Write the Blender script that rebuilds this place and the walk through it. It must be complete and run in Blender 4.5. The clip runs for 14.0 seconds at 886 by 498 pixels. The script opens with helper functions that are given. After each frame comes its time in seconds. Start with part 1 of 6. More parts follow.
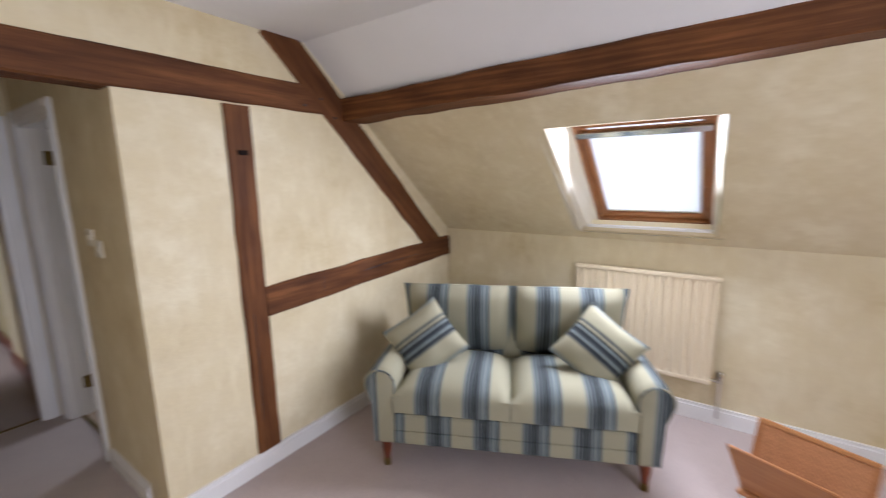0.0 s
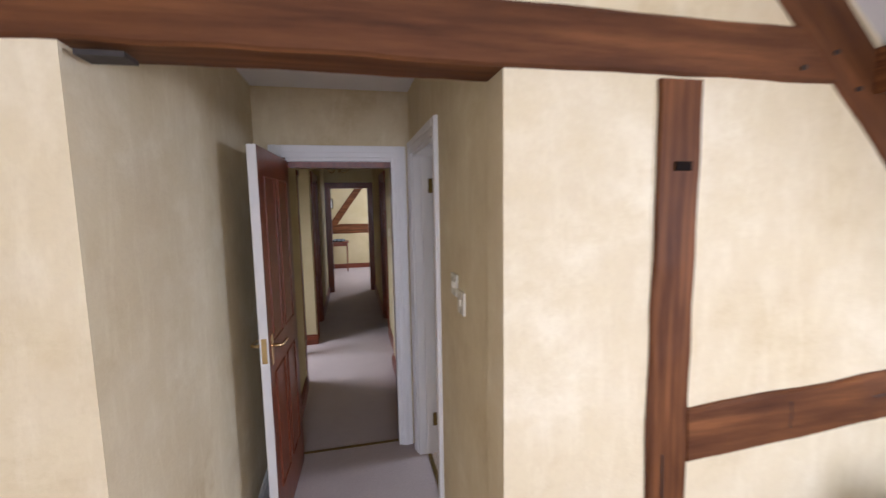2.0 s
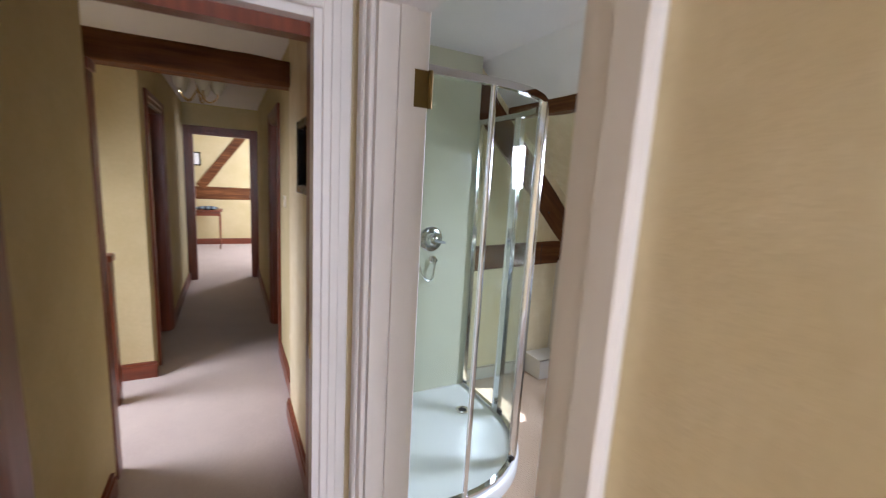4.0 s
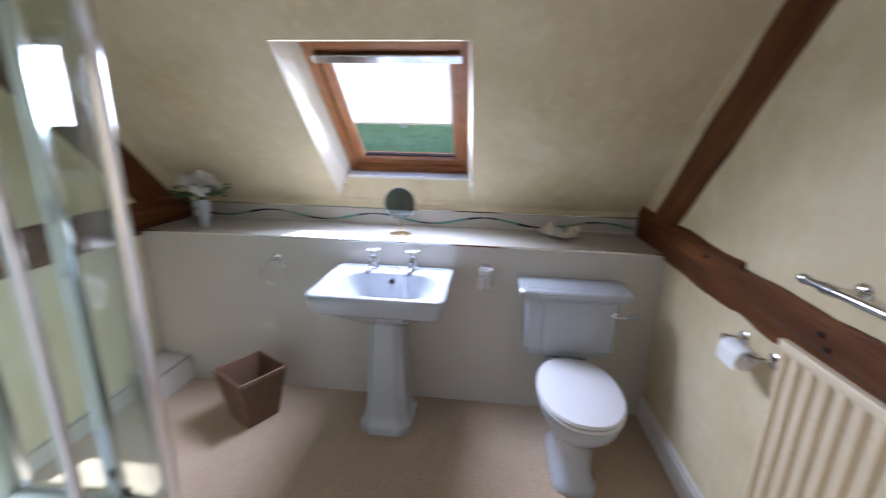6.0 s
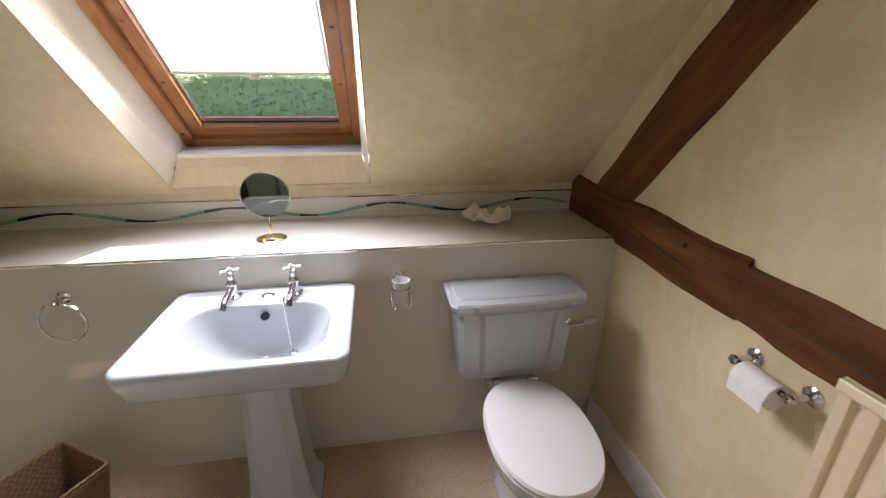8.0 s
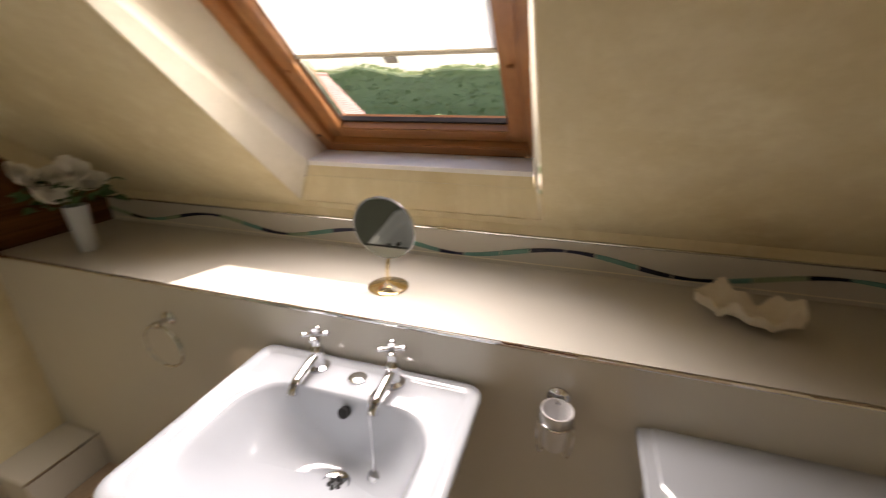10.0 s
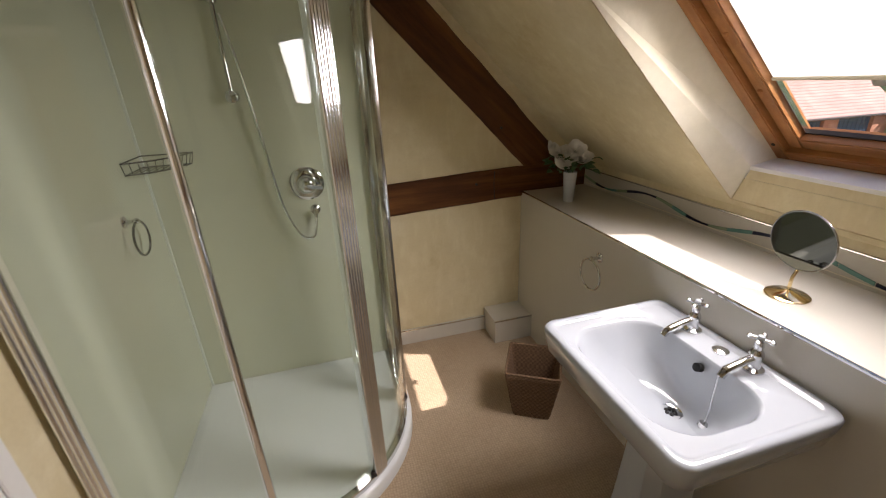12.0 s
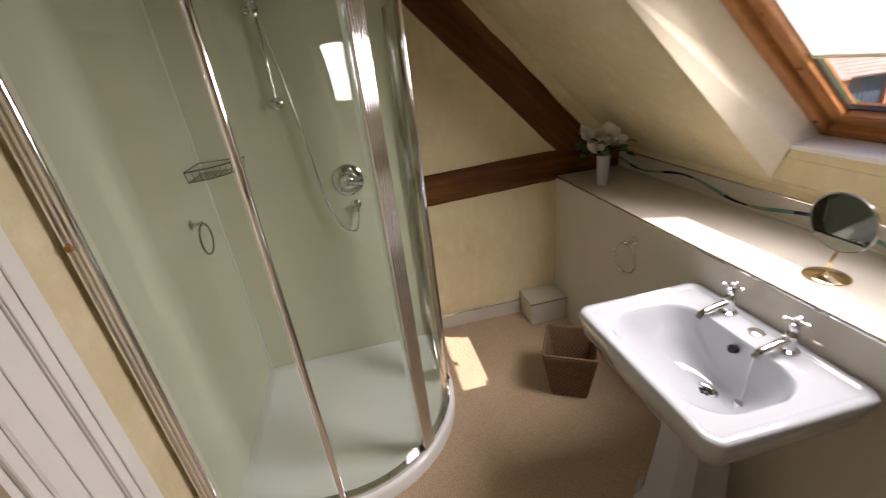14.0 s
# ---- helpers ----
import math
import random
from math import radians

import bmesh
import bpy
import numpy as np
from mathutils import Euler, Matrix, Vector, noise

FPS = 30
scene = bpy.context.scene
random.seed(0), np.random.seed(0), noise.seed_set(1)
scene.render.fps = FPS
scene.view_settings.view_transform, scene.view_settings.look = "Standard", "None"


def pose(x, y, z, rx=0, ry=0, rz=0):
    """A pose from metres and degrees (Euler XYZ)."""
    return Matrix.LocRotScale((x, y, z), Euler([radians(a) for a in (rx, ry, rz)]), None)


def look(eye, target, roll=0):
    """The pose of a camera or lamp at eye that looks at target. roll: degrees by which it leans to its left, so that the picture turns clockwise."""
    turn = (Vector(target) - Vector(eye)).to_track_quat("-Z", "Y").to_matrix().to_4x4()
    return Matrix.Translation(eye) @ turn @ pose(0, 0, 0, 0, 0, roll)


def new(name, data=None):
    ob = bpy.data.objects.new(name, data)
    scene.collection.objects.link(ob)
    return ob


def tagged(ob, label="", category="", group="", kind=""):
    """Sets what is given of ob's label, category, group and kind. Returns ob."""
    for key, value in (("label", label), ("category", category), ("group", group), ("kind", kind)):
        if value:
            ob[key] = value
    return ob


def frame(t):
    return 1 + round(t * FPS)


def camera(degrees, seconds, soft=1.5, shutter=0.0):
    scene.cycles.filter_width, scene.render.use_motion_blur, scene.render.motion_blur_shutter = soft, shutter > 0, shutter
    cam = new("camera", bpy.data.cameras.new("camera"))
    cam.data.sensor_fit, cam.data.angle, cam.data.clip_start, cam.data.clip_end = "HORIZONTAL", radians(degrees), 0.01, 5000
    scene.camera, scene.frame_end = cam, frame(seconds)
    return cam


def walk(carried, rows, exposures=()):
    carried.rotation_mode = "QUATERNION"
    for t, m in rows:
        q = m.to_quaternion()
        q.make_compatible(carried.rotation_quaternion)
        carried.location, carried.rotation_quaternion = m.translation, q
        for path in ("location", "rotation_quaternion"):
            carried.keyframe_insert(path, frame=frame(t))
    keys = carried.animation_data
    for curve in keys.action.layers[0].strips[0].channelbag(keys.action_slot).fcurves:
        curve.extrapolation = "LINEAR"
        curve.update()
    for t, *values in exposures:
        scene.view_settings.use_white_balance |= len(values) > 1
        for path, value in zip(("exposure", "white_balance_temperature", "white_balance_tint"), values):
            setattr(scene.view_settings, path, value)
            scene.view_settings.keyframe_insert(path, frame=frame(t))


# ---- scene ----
cam = camera(94.2, 14.0, soft=1.1, shutter=0.4)
PATH = [
    (0, (-0.086, 0.623, 1.629), (1.532, 1.747, 1.286), -0.9),
    (0.5, (0.017, 0.892, 1.633), (1.258, 2.437, 1.363), -0.5),
    (1, (0.172, 1.147, 1.673), (1.193, 2.857, 1.495), -0.1),
    (1.5, (0.192, 1.395, 1.7), (0.973, 3.231, 1.564), -0.0),
    (2, (0.196, 1.691, 1.675), (0.63, 3.631, 1.457), -1.0),
    (2.2, (0.233, 1.815, 1.662), (0.591, 3.767, 1.417), -0.3),
    (4.3, (0.273, 3.428, 1.557), (1.375, 5.058, 1.195), 3.5),
    (4.7, (0.280, 3.565, 1.551), (1.625, 4.988, 1.145), 3.1),
    (5.1, (0.317, 3.722, 1.538), (1.802, 4.989, 1.101), 2.0),
    (5.5, (0.438, 3.822, 1.526), (2.074, 4.854, 1.018), 1.0),
    (6, (0.592, 3.881, 1.526), (2.512, 4.079, 1.001), 1.3),
    (6.5, (0.685, 3.944, 1.512), (2.553, 3.531, 0.926), 0.8),
    (7, (0.798, 3.97, 1.516), (2.638, 3.515, 0.878), 0.1),
    (7.2, (0.877, 3.997, 1.508), (2.733, 3.613, 0.868), -0.4),
    (9.3, (1.75, 3.812, 1.574), (3.577, 3.59, 0.792), 1.7),
    (9.5, (1.808, 3.814, 1.537), (3.664, 3.75, 0.795), 1.5),
    (10, (1.939, 3.88, 1.52), (3.703, 4.46, 0.779), -0.6),
    (10.5, (1.96, 3.833, 1.538), (3.285, 5.128, 0.786), -1.0),
    (11, (1.884, 3.727, 1.562), (2.689, 5.402, 0.824), -0.4),
    (11.5, (1.719, 3.648, 1.59), (2.249, 5.436, 0.866), -0.9),
    (12, (1.595, 3.565, 1.643), (2.071, 5.351, 0.877), -2.6),
    (12.5, (1.575, 3.452, 1.719), (2.088, 5.202, 0.899), -4.4),
    (13, (1.579, 3.366, 1.774), (2.109, 5.116, 0.964), -5.4),
    (13.5, (1.563, 3.383, 1.763), (2.056, 5.141, 0.948), -6.0),
    (14, (1.567, 3.504, 1.719), (1.871, 5.294, 0.88), -6.7),
]
EXPOSURES = ((0.0, 0.4, 5400, 18), (0.5, 0.45, 6250, 26), (1.0, 0.65, 5550, 20), (2.0, 0.9, 5300, 22), (4.3, 1.78, 5550, 21), (5.0, 1.74, 5200, 21), (5.8, 1.76, 5200, 22), (6.5, 1.74, 5550, 23), (7.2, 1.66, 5800, 24),
             (9.5, 1.23, 7650, 24), (10.5, 0.94, 7600, 23), (11.5, 0.86, 7000, 21), (12.5, 0.98, 7250, 23), (14.0, 1.0, 7300, 24))
walk(cam, [(t, look(e, g, r)) for t, e, g, r in PATH], EXPOSURES)

# ---- light ----
world = bpy.data.worlds.new("sky")
scene.world = world
world.use_nodes = True
wn = world.node_tree
sky = wn.nodes.new("ShaderNodeTexSky")
sky.sky_type, sky.sun_disc = "NISHITA", False
sky.sun_elevation, sky.sun_rotation = radians(45), radians(134)
wn.links.new(sky.outputs[0], wn.nodes["Background"].inputs[0])
wn.nodes["Background"].inputs[1].default_value = 0.15


def sun_lamp(strength):
    data = bpy.data.lights.new("sun", "SUN")
    data.energy, data.angle, data.color = strength, radians(0.5), (1.0, 0.98, 0.95)
    ob = new("sun", data)
    ob.matrix_world = look((8, -7, 10), (8 - 0.72, -7 + 0.70, 9))


def window_lamp(name, eye, target, w, h, watts, color=(1.0, 0.98, 0.95), spread=180):
    """The sky's light through one opening."""
    data = bpy.data.lights.new(name, "AREA")
    data.shape, data.size, data.size_y, data.energy, data.color = "RECTANGLE", w, h, watts, color
    data.spread = radians(spread)
    ob = new(name, data)
    ob.matrix_world = look(eye, target)


sun_lamp(5.0)
window_lamp("bath_blind_light", Vector((2.812, 4.3825, 1.697)), Vector((2.812, 4.3825, 1.697)) + Vector((-0.72, 0, -0.69)), 0.57, 0.44, 9.2, (0.93, 0.97, 1.0), 138)
window_lamp("bedroom_blind_light", Vector((2.52, 1.07, 1.60)), Vector((2.52, 1.07, 1.60)) + Vector((-0.80, 0, -0.60)), 0.70, 0.70, 29)
window_lamp("bedroom_rear_window_light", (0.2, -1.52, 1.45), (0.2, 1, 1.3), 1.3, 1.1, 37)
window_lamp("stair_window_light", (-1.7, 6.2, 1.75), (0.1, 6.15, 0.0), 0.9, 1.0, 8.0, spread=95)
# Added lamp that brightens the far room; its walls have no window opening.
window_lamp("far_room_fill_light", (1.9, 11.6, 1.5), (-0.3, 12.2, 0.9), 1.1, 1.1, 27)

# ---- materials ----
def nodes_of(name):
    m = bpy.data.materials.new(name)
    m.use_nodes = True
    t = m.node_tree
    return m, t, t.nodes["Principled BSDF"]


def mapping(t, scale=(1, 1, 1), rot=(0, 0, 0)):
    co = t.nodes.new("ShaderNodeTexCoord")
    mp = t.nodes.new("ShaderNodeMapping")
    mp.inputs["Scale"].default_value, mp.inputs["Rotation"].default_value = scale, rot
    t.links.new(co.outputs["Object"], mp.inputs[0])
    return mp.outputs[0]


def noise_tex(t, vec, scale, detail=4, rough=0.55):
    n = t.nodes.new("ShaderNodeTexNoise")
    n.inputs["Scale"].default_value, n.inputs["Detail"].default_value, n.inputs["Roughness"].default_value = scale, detail, rough
    t.links.new(vec, n.inputs["Vector"])
    return n.outputs["Fac"]


def ramp(t, fac, stops):
    r = t.nodes.new("ShaderNodeValToRGB")
    e = r.color_ramp.elements
    while len(e) < len(stops):
        e.new(0.5)
    for el, (p, c) in zip(e, stops):
        el.position, el.color = p, (*c, 1)
    t.links.new(fac, r.inputs[0])
    return r.outputs[0]


def blend(t, fac, a, b, kind="MIX"):
    m = t.nodes.new("ShaderNodeMix")
    m.data_type, m.blend_type = "RGBA", kind
    for sock, v in ((m.inputs["Factor"], fac), (m.inputs[6], a), (m.inputs[7], b)):
        if isinstance(v, (int, float)):
            sock.default_value = v
        elif isinstance(v, tuple):
            sock.default_value = (*v, 1)
        else:
            t.links.new(v, sock)
    return m.outputs[2]


def bump(t, p, height, strength, dist=0.01):
    b = t.nodes.new("ShaderNodeBump")
    b.inputs["Strength"].default_value, b.inputs["Distance"].default_value = strength, dist
    t.links.new(height, b.inputs["Height"])
    t.links.new(b.outputs[0], p.inputs["Normal"])


def mottled(name, a, b, scale=2.0, fine=35.0, rough=0.8, relief=0.15, spec=0.3, grain=0.25):
    """Two scales of variation: broad cloudy patches and fine grain."""
    m, t, p = nodes_of(name)
    v = mapping(t)
    broad = noise_tex(t, v, scale, 5, 0.6)
    small = noise_tex(t, v, fine, 4)
    c = ramp(t, broad, ((0.3, a), (0.72, b)))
    dark = tuple(x * 0.8 for x in a)
    c = blend(t, ramp(t, small, ((0.35, (0, 0, 0)), (0.8, (grain,) * 3))), c, dark)
    t.links.new(c, p.inputs["Base Color"])
    p.inputs["Roughness"].default_value = rough
    p.inputs["Specular IOR Level"].default_value = spec
    bump(t, p, small, relief, 0.006)
    return m


def limewash(name, a, b, c):
    """Brushed distemper: broad clouds, patchy brush drags and fine grit."""
    m, t, p = nodes_of(name)
    v = mapping(t)
    broad = noise_tex(t, v, 1.7, 6, 0.62)
    patch = noise_tex(t, mapping(t, (1.0, 1.0, 1.6)), 5.5, 6, 0.7)
    drag = noise_tex(t, mapping(t, (9, 9, 2.5), (0.3, 0.2, 0.5)), 2.2, 5, 0.6)
    grit = noise_tex(t, v, 70, 3)
    col = ramp(t, broad, ((0.30, a), (0.70, b)))
    col = blend(t, ramp(t, patch, ((0.40, (0, 0, 0)), (0.62, (0.9,) * 3))), col, c)
    col = blend(t, ramp(t, drag, ((0.50, (0, 0, 0)), (0.80, (0.5,) * 3))), col, b)
    col = blend(t, ramp(t, grit, ((0.45, (0, 0, 0)), (0.85, (0.10,) * 3))), col, tuple(x * 0.72 for x in a))
    t.links.new(col, p.inputs["Base Color"])
    p.inputs["Roughness"].default_value, p.inputs["Specular IOR Level"].default_value = 0.8, 0.3
    add = t.nodes.new("ShaderNodeMath")
    add.operation = "MULTIPLY_ADD"
    t.links.new(patch, add.inputs[0])
    add.inputs[1].default_value = 5.0
    t.links.new(grit, add.inputs[2])
    bump(t, p, add.outputs[0], 0.16, 0.004)
    return m


def gloss(name, color, rough=0.12, metal=0.0, coat=0.0, ior=1.5, vary=0.04):
    m, t, p = nodes_of(name)
    v = mapping(t)
    n = noise_tex(t, v, 9, 3)
    c = blend(t, n, color, tuple(max(0, x - vary) for x in color))
    t.links.new(c, p.inputs["Base Color"])
    r = ramp(t, noise_tex(t, v, 25, 3), ((0.3, (rough * 0.7,) * 3), (0.8, (rough * 1.4,) * 3)))
    t.links.new(r, p.inputs["Roughness"])
    p.inputs["Metallic"].default_value, p.inputs["Coat Weight"].default_value, p.inputs["IOR"].default_value = metal, coat, ior
    return m


def wood(name, light, dark, axis=0, rough=0.45, scale=1.0, turn=0.0):
    """Grain stretched along one axis of the object."""
    m, t, p = nodes_of(name)
    s = [14.0 * scale] * 3
    s[axis] = 1.1 * scale
    v = mapping(t, s)
    if turn:
        mp = t.nodes.new("ShaderNodeMapping")
        mp.inputs["Scale"].default_value = s
        t.links.new(mapping(t, (1, 1, 1), (0, math.radians(turn), 0)), mp.inputs[0])
        v = mp.outputs[0]
    n = noise_tex(t, v, 1.6, 6, 0.65)
    w = t.nodes.new("ShaderNodeTexWave")
    w.inputs["Scale"].default_value, w.inputs["Distortion"].default_value, w.inputs["Detail"].default_value = 0.7, 9.0, 3
    w.bands_direction = "XYZ"[(axis + 1) % 3]
    t.links.new(v, w.inputs["Vector"])
    c = ramp(t, n, ((0.3, dark), (0.7, light)))
    c = blend(t, ramp(t, w.outputs["Fac"], ((0.1, (0, 0, 0)), (0.9, (0.45,) * 3))), c, dark)
    patch = noise_tex(t, mapping(t), 2.3, 3)
    c = blend(t, ramp(t, patch, ((0.35, (0, 0, 0)), (0.75, (0.5,) * 3))), c, tuple(x * 0.6 for x in dark))
    t.links.new(c, p.inputs["Base Color"])
    p.inputs["Roughness"].default_value = rough
    p.inputs["Specular IOR Level"].default_value = 0.22 if rough > 0.5 else 0.5
    bump(t, p, n, 0.45, 0.005)
    return m


def carpet(name, a, b, cell, relief=0.5):
    m, t, p = nodes_of(name)
    v = mapping(t)
    vo = t.nodes.new("ShaderNodeTexVoronoi")
    vo.inputs["Scale"].default_value, vo.inputs["Randomness"].default_value = 1 / cell, 0.35
    t.links.new(v, vo.inputs["Vector"])
    n = noise_tex(t, v, 3.0, 4)
    c = ramp(t, n, ((0.3, a), (0.7, b)))
    c = blend(t, ramp(t, vo.outputs["Distance"], ((0.15, (0, 0, 0)), (0.75, (0.55,) * 3))), c, tuple(x * 0.55 for x in a))
    t.links.new(c, p.inputs["Base Color"])
    p.inputs["Roughness"].default_value, p.inputs["Specular IOR Level"].default_value = 0.95, 0.1
    p.inputs["Sheen Weight"].default_value = 0.2
    inv = t.nodes.new("ShaderNodeMath")
    inv.operation = "SUBTRACT"
    inv.inputs[0].default_value = 1.0
    t.links.new(vo.outputs["Distance"], inv.inputs[1])
    bump(t, p, inv.outputs[0], relief, cell * 0.5)
    return m


def stripes(name, axis, period, stops, rot=(0, 0, 0), shift=0.0):
    """Woven cloth with stripes across one axis of the object."""
    m, t, p = nodes_of(name)
    co = mapping(t, (1, 1, 1), rot)
    sp = t.nodes.new("ShaderNodeSeparateXYZ")
    t.links.new(co, sp.inputs[0])
    wob = noise_tex(t, co, 60, 2)
    add = t.nodes.new("ShaderNodeMath")
    add.operation = "MULTIPLY_ADD"
    t.links.new(wob, add.inputs[0])
    add.inputs[1].default_value = 0.006
    t.links.new(sp.outputs["XYZ"[axis]], add.inputs[2])
    k = t.nodes.new("ShaderNodeMath")
    k.operation = "MULTIPLY_ADD"
    t.links.new(add.outputs[0], k.inputs[0])
    k.inputs[1].default_value, k.inputs[2].default_value = 1 / period, 100.0 + shift
    f = t.nodes.new("ShaderNodeMath")
    f.operation = "FRACT"
    t.links.new(k.outputs[0], f.inputs[0])
    c = ramp(t, f.outputs[0], stops)
    weave = noise_tex(t, co, 420, 2)
    c = blend(t, ramp(t, weave, ((0.35, (0, 0, 0)), (0.8, (0.22,) * 3))), c, (0.10, 0.105, 0.10))
    t.links.new(c, p.inputs["Base Color"])
    p.inputs["Roughness"].default_value, p.inputs["Sheen Weight"].default_value = 0.9, 0.04
    p.inputs["Specular IOR Level"].default_value = 0.15
    bump(t, p, weave, 0.3, 0.002)
    return m


def clear_glass(name, tint=(1, 1, 1), rough=0.0):
    """Thin pane: transparent with a Fresnel gloss."""
    m = bpy.data.materials.new(name)
    m.use_nodes = True
    t = m.node_tree
    t.nodes.remove(t.nodes["Principled BSDF"])
    tr = t.nodes.new("ShaderNodeBsdfTransparent")
    tr.inputs[0].default_value = (*tint, 1)
    gl = t.nodes.new("ShaderNodeBsdfGlossy")
    gl.inputs["Roughness"].default_value = rough
    lw = t.nodes.new("ShaderNodeLayerWeight")
    lw.inputs[0].default_value = 0.5
    pw = t.nodes.new("ShaderNodeMath")
    pw.operation = "POWER"
    pw.inputs[1].default_value = 4.0
    t.links.new(lw.outputs["Facing"], pw.inputs[0])
    fr = t.nodes.new("ShaderNodeMath")
    fr.operation = "MULTIPLY_ADD"
    fr.inputs[1].default_value, fr.inputs[2].default_value = 0.6, 0.03
    t.links.new(pw.outputs[0], fr.inputs[0])
    mx = t.nodes.new("ShaderNodeMixShader")
    t.links.new(fr.outputs[0], mx.inputs[0])
    t.links.new(tr.outputs[0], mx.inputs[1])
    t.links.new(gl.outputs[0], mx.inputs[2])
    t.links.new(mx.outputs[0], t.nodes["Material Output"].inputs[0])
    return m


def blind_cloth(name):
    m = bpy.data.materials.new(name)
    m.use_nodes = True
    t = m.node_tree
    t.nodes.remove(t.nodes["Principled BSDF"])
    v = mapping(t)
    c = ramp(t, noise_tex(t, v, 300, 2), ((0.3, (0.86, 0.86, 0.84)), (0.7, (0.93, 0.93, 0.91))))
    a, b = t.nodes.new("ShaderNodeBsdfTranslucent"), t.nodes.new("ShaderNodeBsdfDiffuse")
    mx = t.nodes.new("ShaderNodeMixShader")
    mx.inputs[0].default_value = 0.35
    for n in (a, b):
        t.links.new(c, n.inputs[0])
    t.links.new(a.outputs[0], mx.inputs[1])
    t.links.new(b.outputs[0], mx.inputs[2])
    t.links.new(mx.outputs[0], t.nodes["Material Output"].inputs[0])
    return m


def leaf_cloth(name, a, b):
    """Thin leaves that pass part of the sunlight."""
    m = bpy.data.materials.new(name)
    m.use_nodes = True
    t = m.node_tree
    t.nodes.remove(t.nodes["Principled BSDF"])
    c = ramp(t, noise_tex(t, mapping(t), 0.4, 4), ((0.3, a), (0.7, b)))
    tr, di = t.nodes.new("ShaderNodeBsdfTranslucent"), t.nodes.new("ShaderNodeBsdfDiffuse")
    mx = t.nodes.new("ShaderNodeMixShader")
    mx.inputs[0].default_value = 0.5
    for n in (tr, di):
        t.links.new(c, n.inputs[0])
    t.links.new(tr.outputs[0], mx.inputs[1])
    t.links.new(di.outputs[0], mx.inputs[2])
    t.links.new(mx.outputs[0], t.nodes["Material Output"].inputs[0])
    return m


def woven(name, a, b, cell):
    m, t, p = nodes_of(name)
    v = mapping(t, (1 / cell,) * 3)
    ck = t.nodes.new("ShaderNodeTexChecker")
    ck.inputs["Scale"].default_value = 1.0
    t.links.new(v, ck.inputs[0])
    n = noise_tex(t, mapping(t), 90, 3)
    c = blend(t, ck.outputs["Fac"], a, b)
    c = blend(t, ramp(t, n, ((0.3, (0, 0, 0)), (0.8, (0.6,) * 3))), c, tuple(x * 0.5 for x in b))
    t.links.new(c, p.inputs["Base Color"])
    p.inputs["Roughness"].default_value = 0.75
    bump(t, p, ck.outputs["Fac"], 0.5, 0.004)
    return m


PLASTER = limewash("ochre distempered plaster", (0.57, 0.455, 0.25), (0.82, 0.74, 0.53), (0.69, 0.59, 0.37))
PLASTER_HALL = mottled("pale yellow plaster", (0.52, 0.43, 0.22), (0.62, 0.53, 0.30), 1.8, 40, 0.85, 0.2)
REVEAL = mottled("cream reveal plaster", (0.71, 0.64, 0.49), (0.79, 0.74, 0.62), 3, 40, 0.8, 0.15)
CEILING = mottled("white ceiling emulsion", (0.80, 0.79, 0.78), (0.84, 0.83, 0.82), 2, 60, 0.9, 0.1, grain=0.05)
GLOSS_WHITE = mottled("white eggshell paint", (0.78, 0.76, 0.73), (0.83, 0.81, 0.78), 4, 50, 0.4, 0.05, 0.5, grain=0.06)
TIMBER = [wood("dark red stained oak " + "xyz"[i], (0.27, 0.105, 0.030), (0.066, 0.022, 0.007), i, 0.62) for i in range(3)]
TIMBER_BRACE = wood("dark red stained oak brace", (0.27, 0.105, 0.030), (0.066, 0.022, 0.007), 0, 0.62, turn=-43.8)
MAHOGANY = [wood("polished mahogany " + "xyz"[i], (0.27, 0.068, 0.024), (0.13, 0.030, 0.012), i, 0.3) for i in range(3)]
PINE = [wood("varnished pine " + "xyz"[i], (0.56, 0.27, 0.10), (0.36, 0.14, 0.045), i, 0.3) for i in range(3)]
CARPET_BED = carpet("pinkish beige carpet", (0.50, 0.41, 0.37), (0.56, 0.47, 0.43), 0.007, 0.4)
CARPET_HALL = carpet("beige hall carpet", (0.50, 0.41, 0.35), (0.56, 0.47, 0.40), 0.007, 0.4)
CARPET_BATH = carpet("tan loop carpet", (0.50, 0.37, 0.25), (0.56, 0.43, 0.30), 0.012, 0.7)
PANEL = gloss("cream gloss wall tile", (0.60, 0.57, 0.505), 0.06, vary=0.03)
SHOWER_PANEL = gloss("pale green shower panel", (0.68, 0.69, 0.55), 0.14, vary=0.03)
CERAMIC = gloss("white glazed ceramic", (0.43, 0.455, 0.485), 0.06, coat=0.6, vary=0.01)
ACRYLIC = gloss("white acrylic", (0.82, 0.84, 0.83), 0.16, vary=0.02)
SEAT_WHITE = gloss("white glossy plastic and glaze", (0.70, 0.69, 0.69), 0.15, vary=0.01)
CHROME = gloss("polished chrome", (0.66, 0.66, 0.67), 0.04, 1.0, vary=0.02)
CHROME_SATIN = gloss("bright chrome section", (0.86, 0.88, 0.91), 0.12, 1.0, vary=0.03)
GREY_PLASTIC = gloss("dark grey plastic", (0.12, 0.11, 0.10), 0.4, vary=0.02)
STEEL = gloss("grey steel wire", (0.38, 0.38, 0.38), 0.22, 1.0, vary=0.05)
ALU = gloss("silver anodised trim", (0.75, 0.75, 0.74), 0.18, 1.0, vary=0.04)
ALU_PALE = gloss("pale satin trim", (0.86, 0.88, 0.84), 0.4, 0.6, vary=0.02)
BRASS = gloss("polished brass", (0.86, 0.68, 0.40), 0.14, 1.0, vary=0.05)
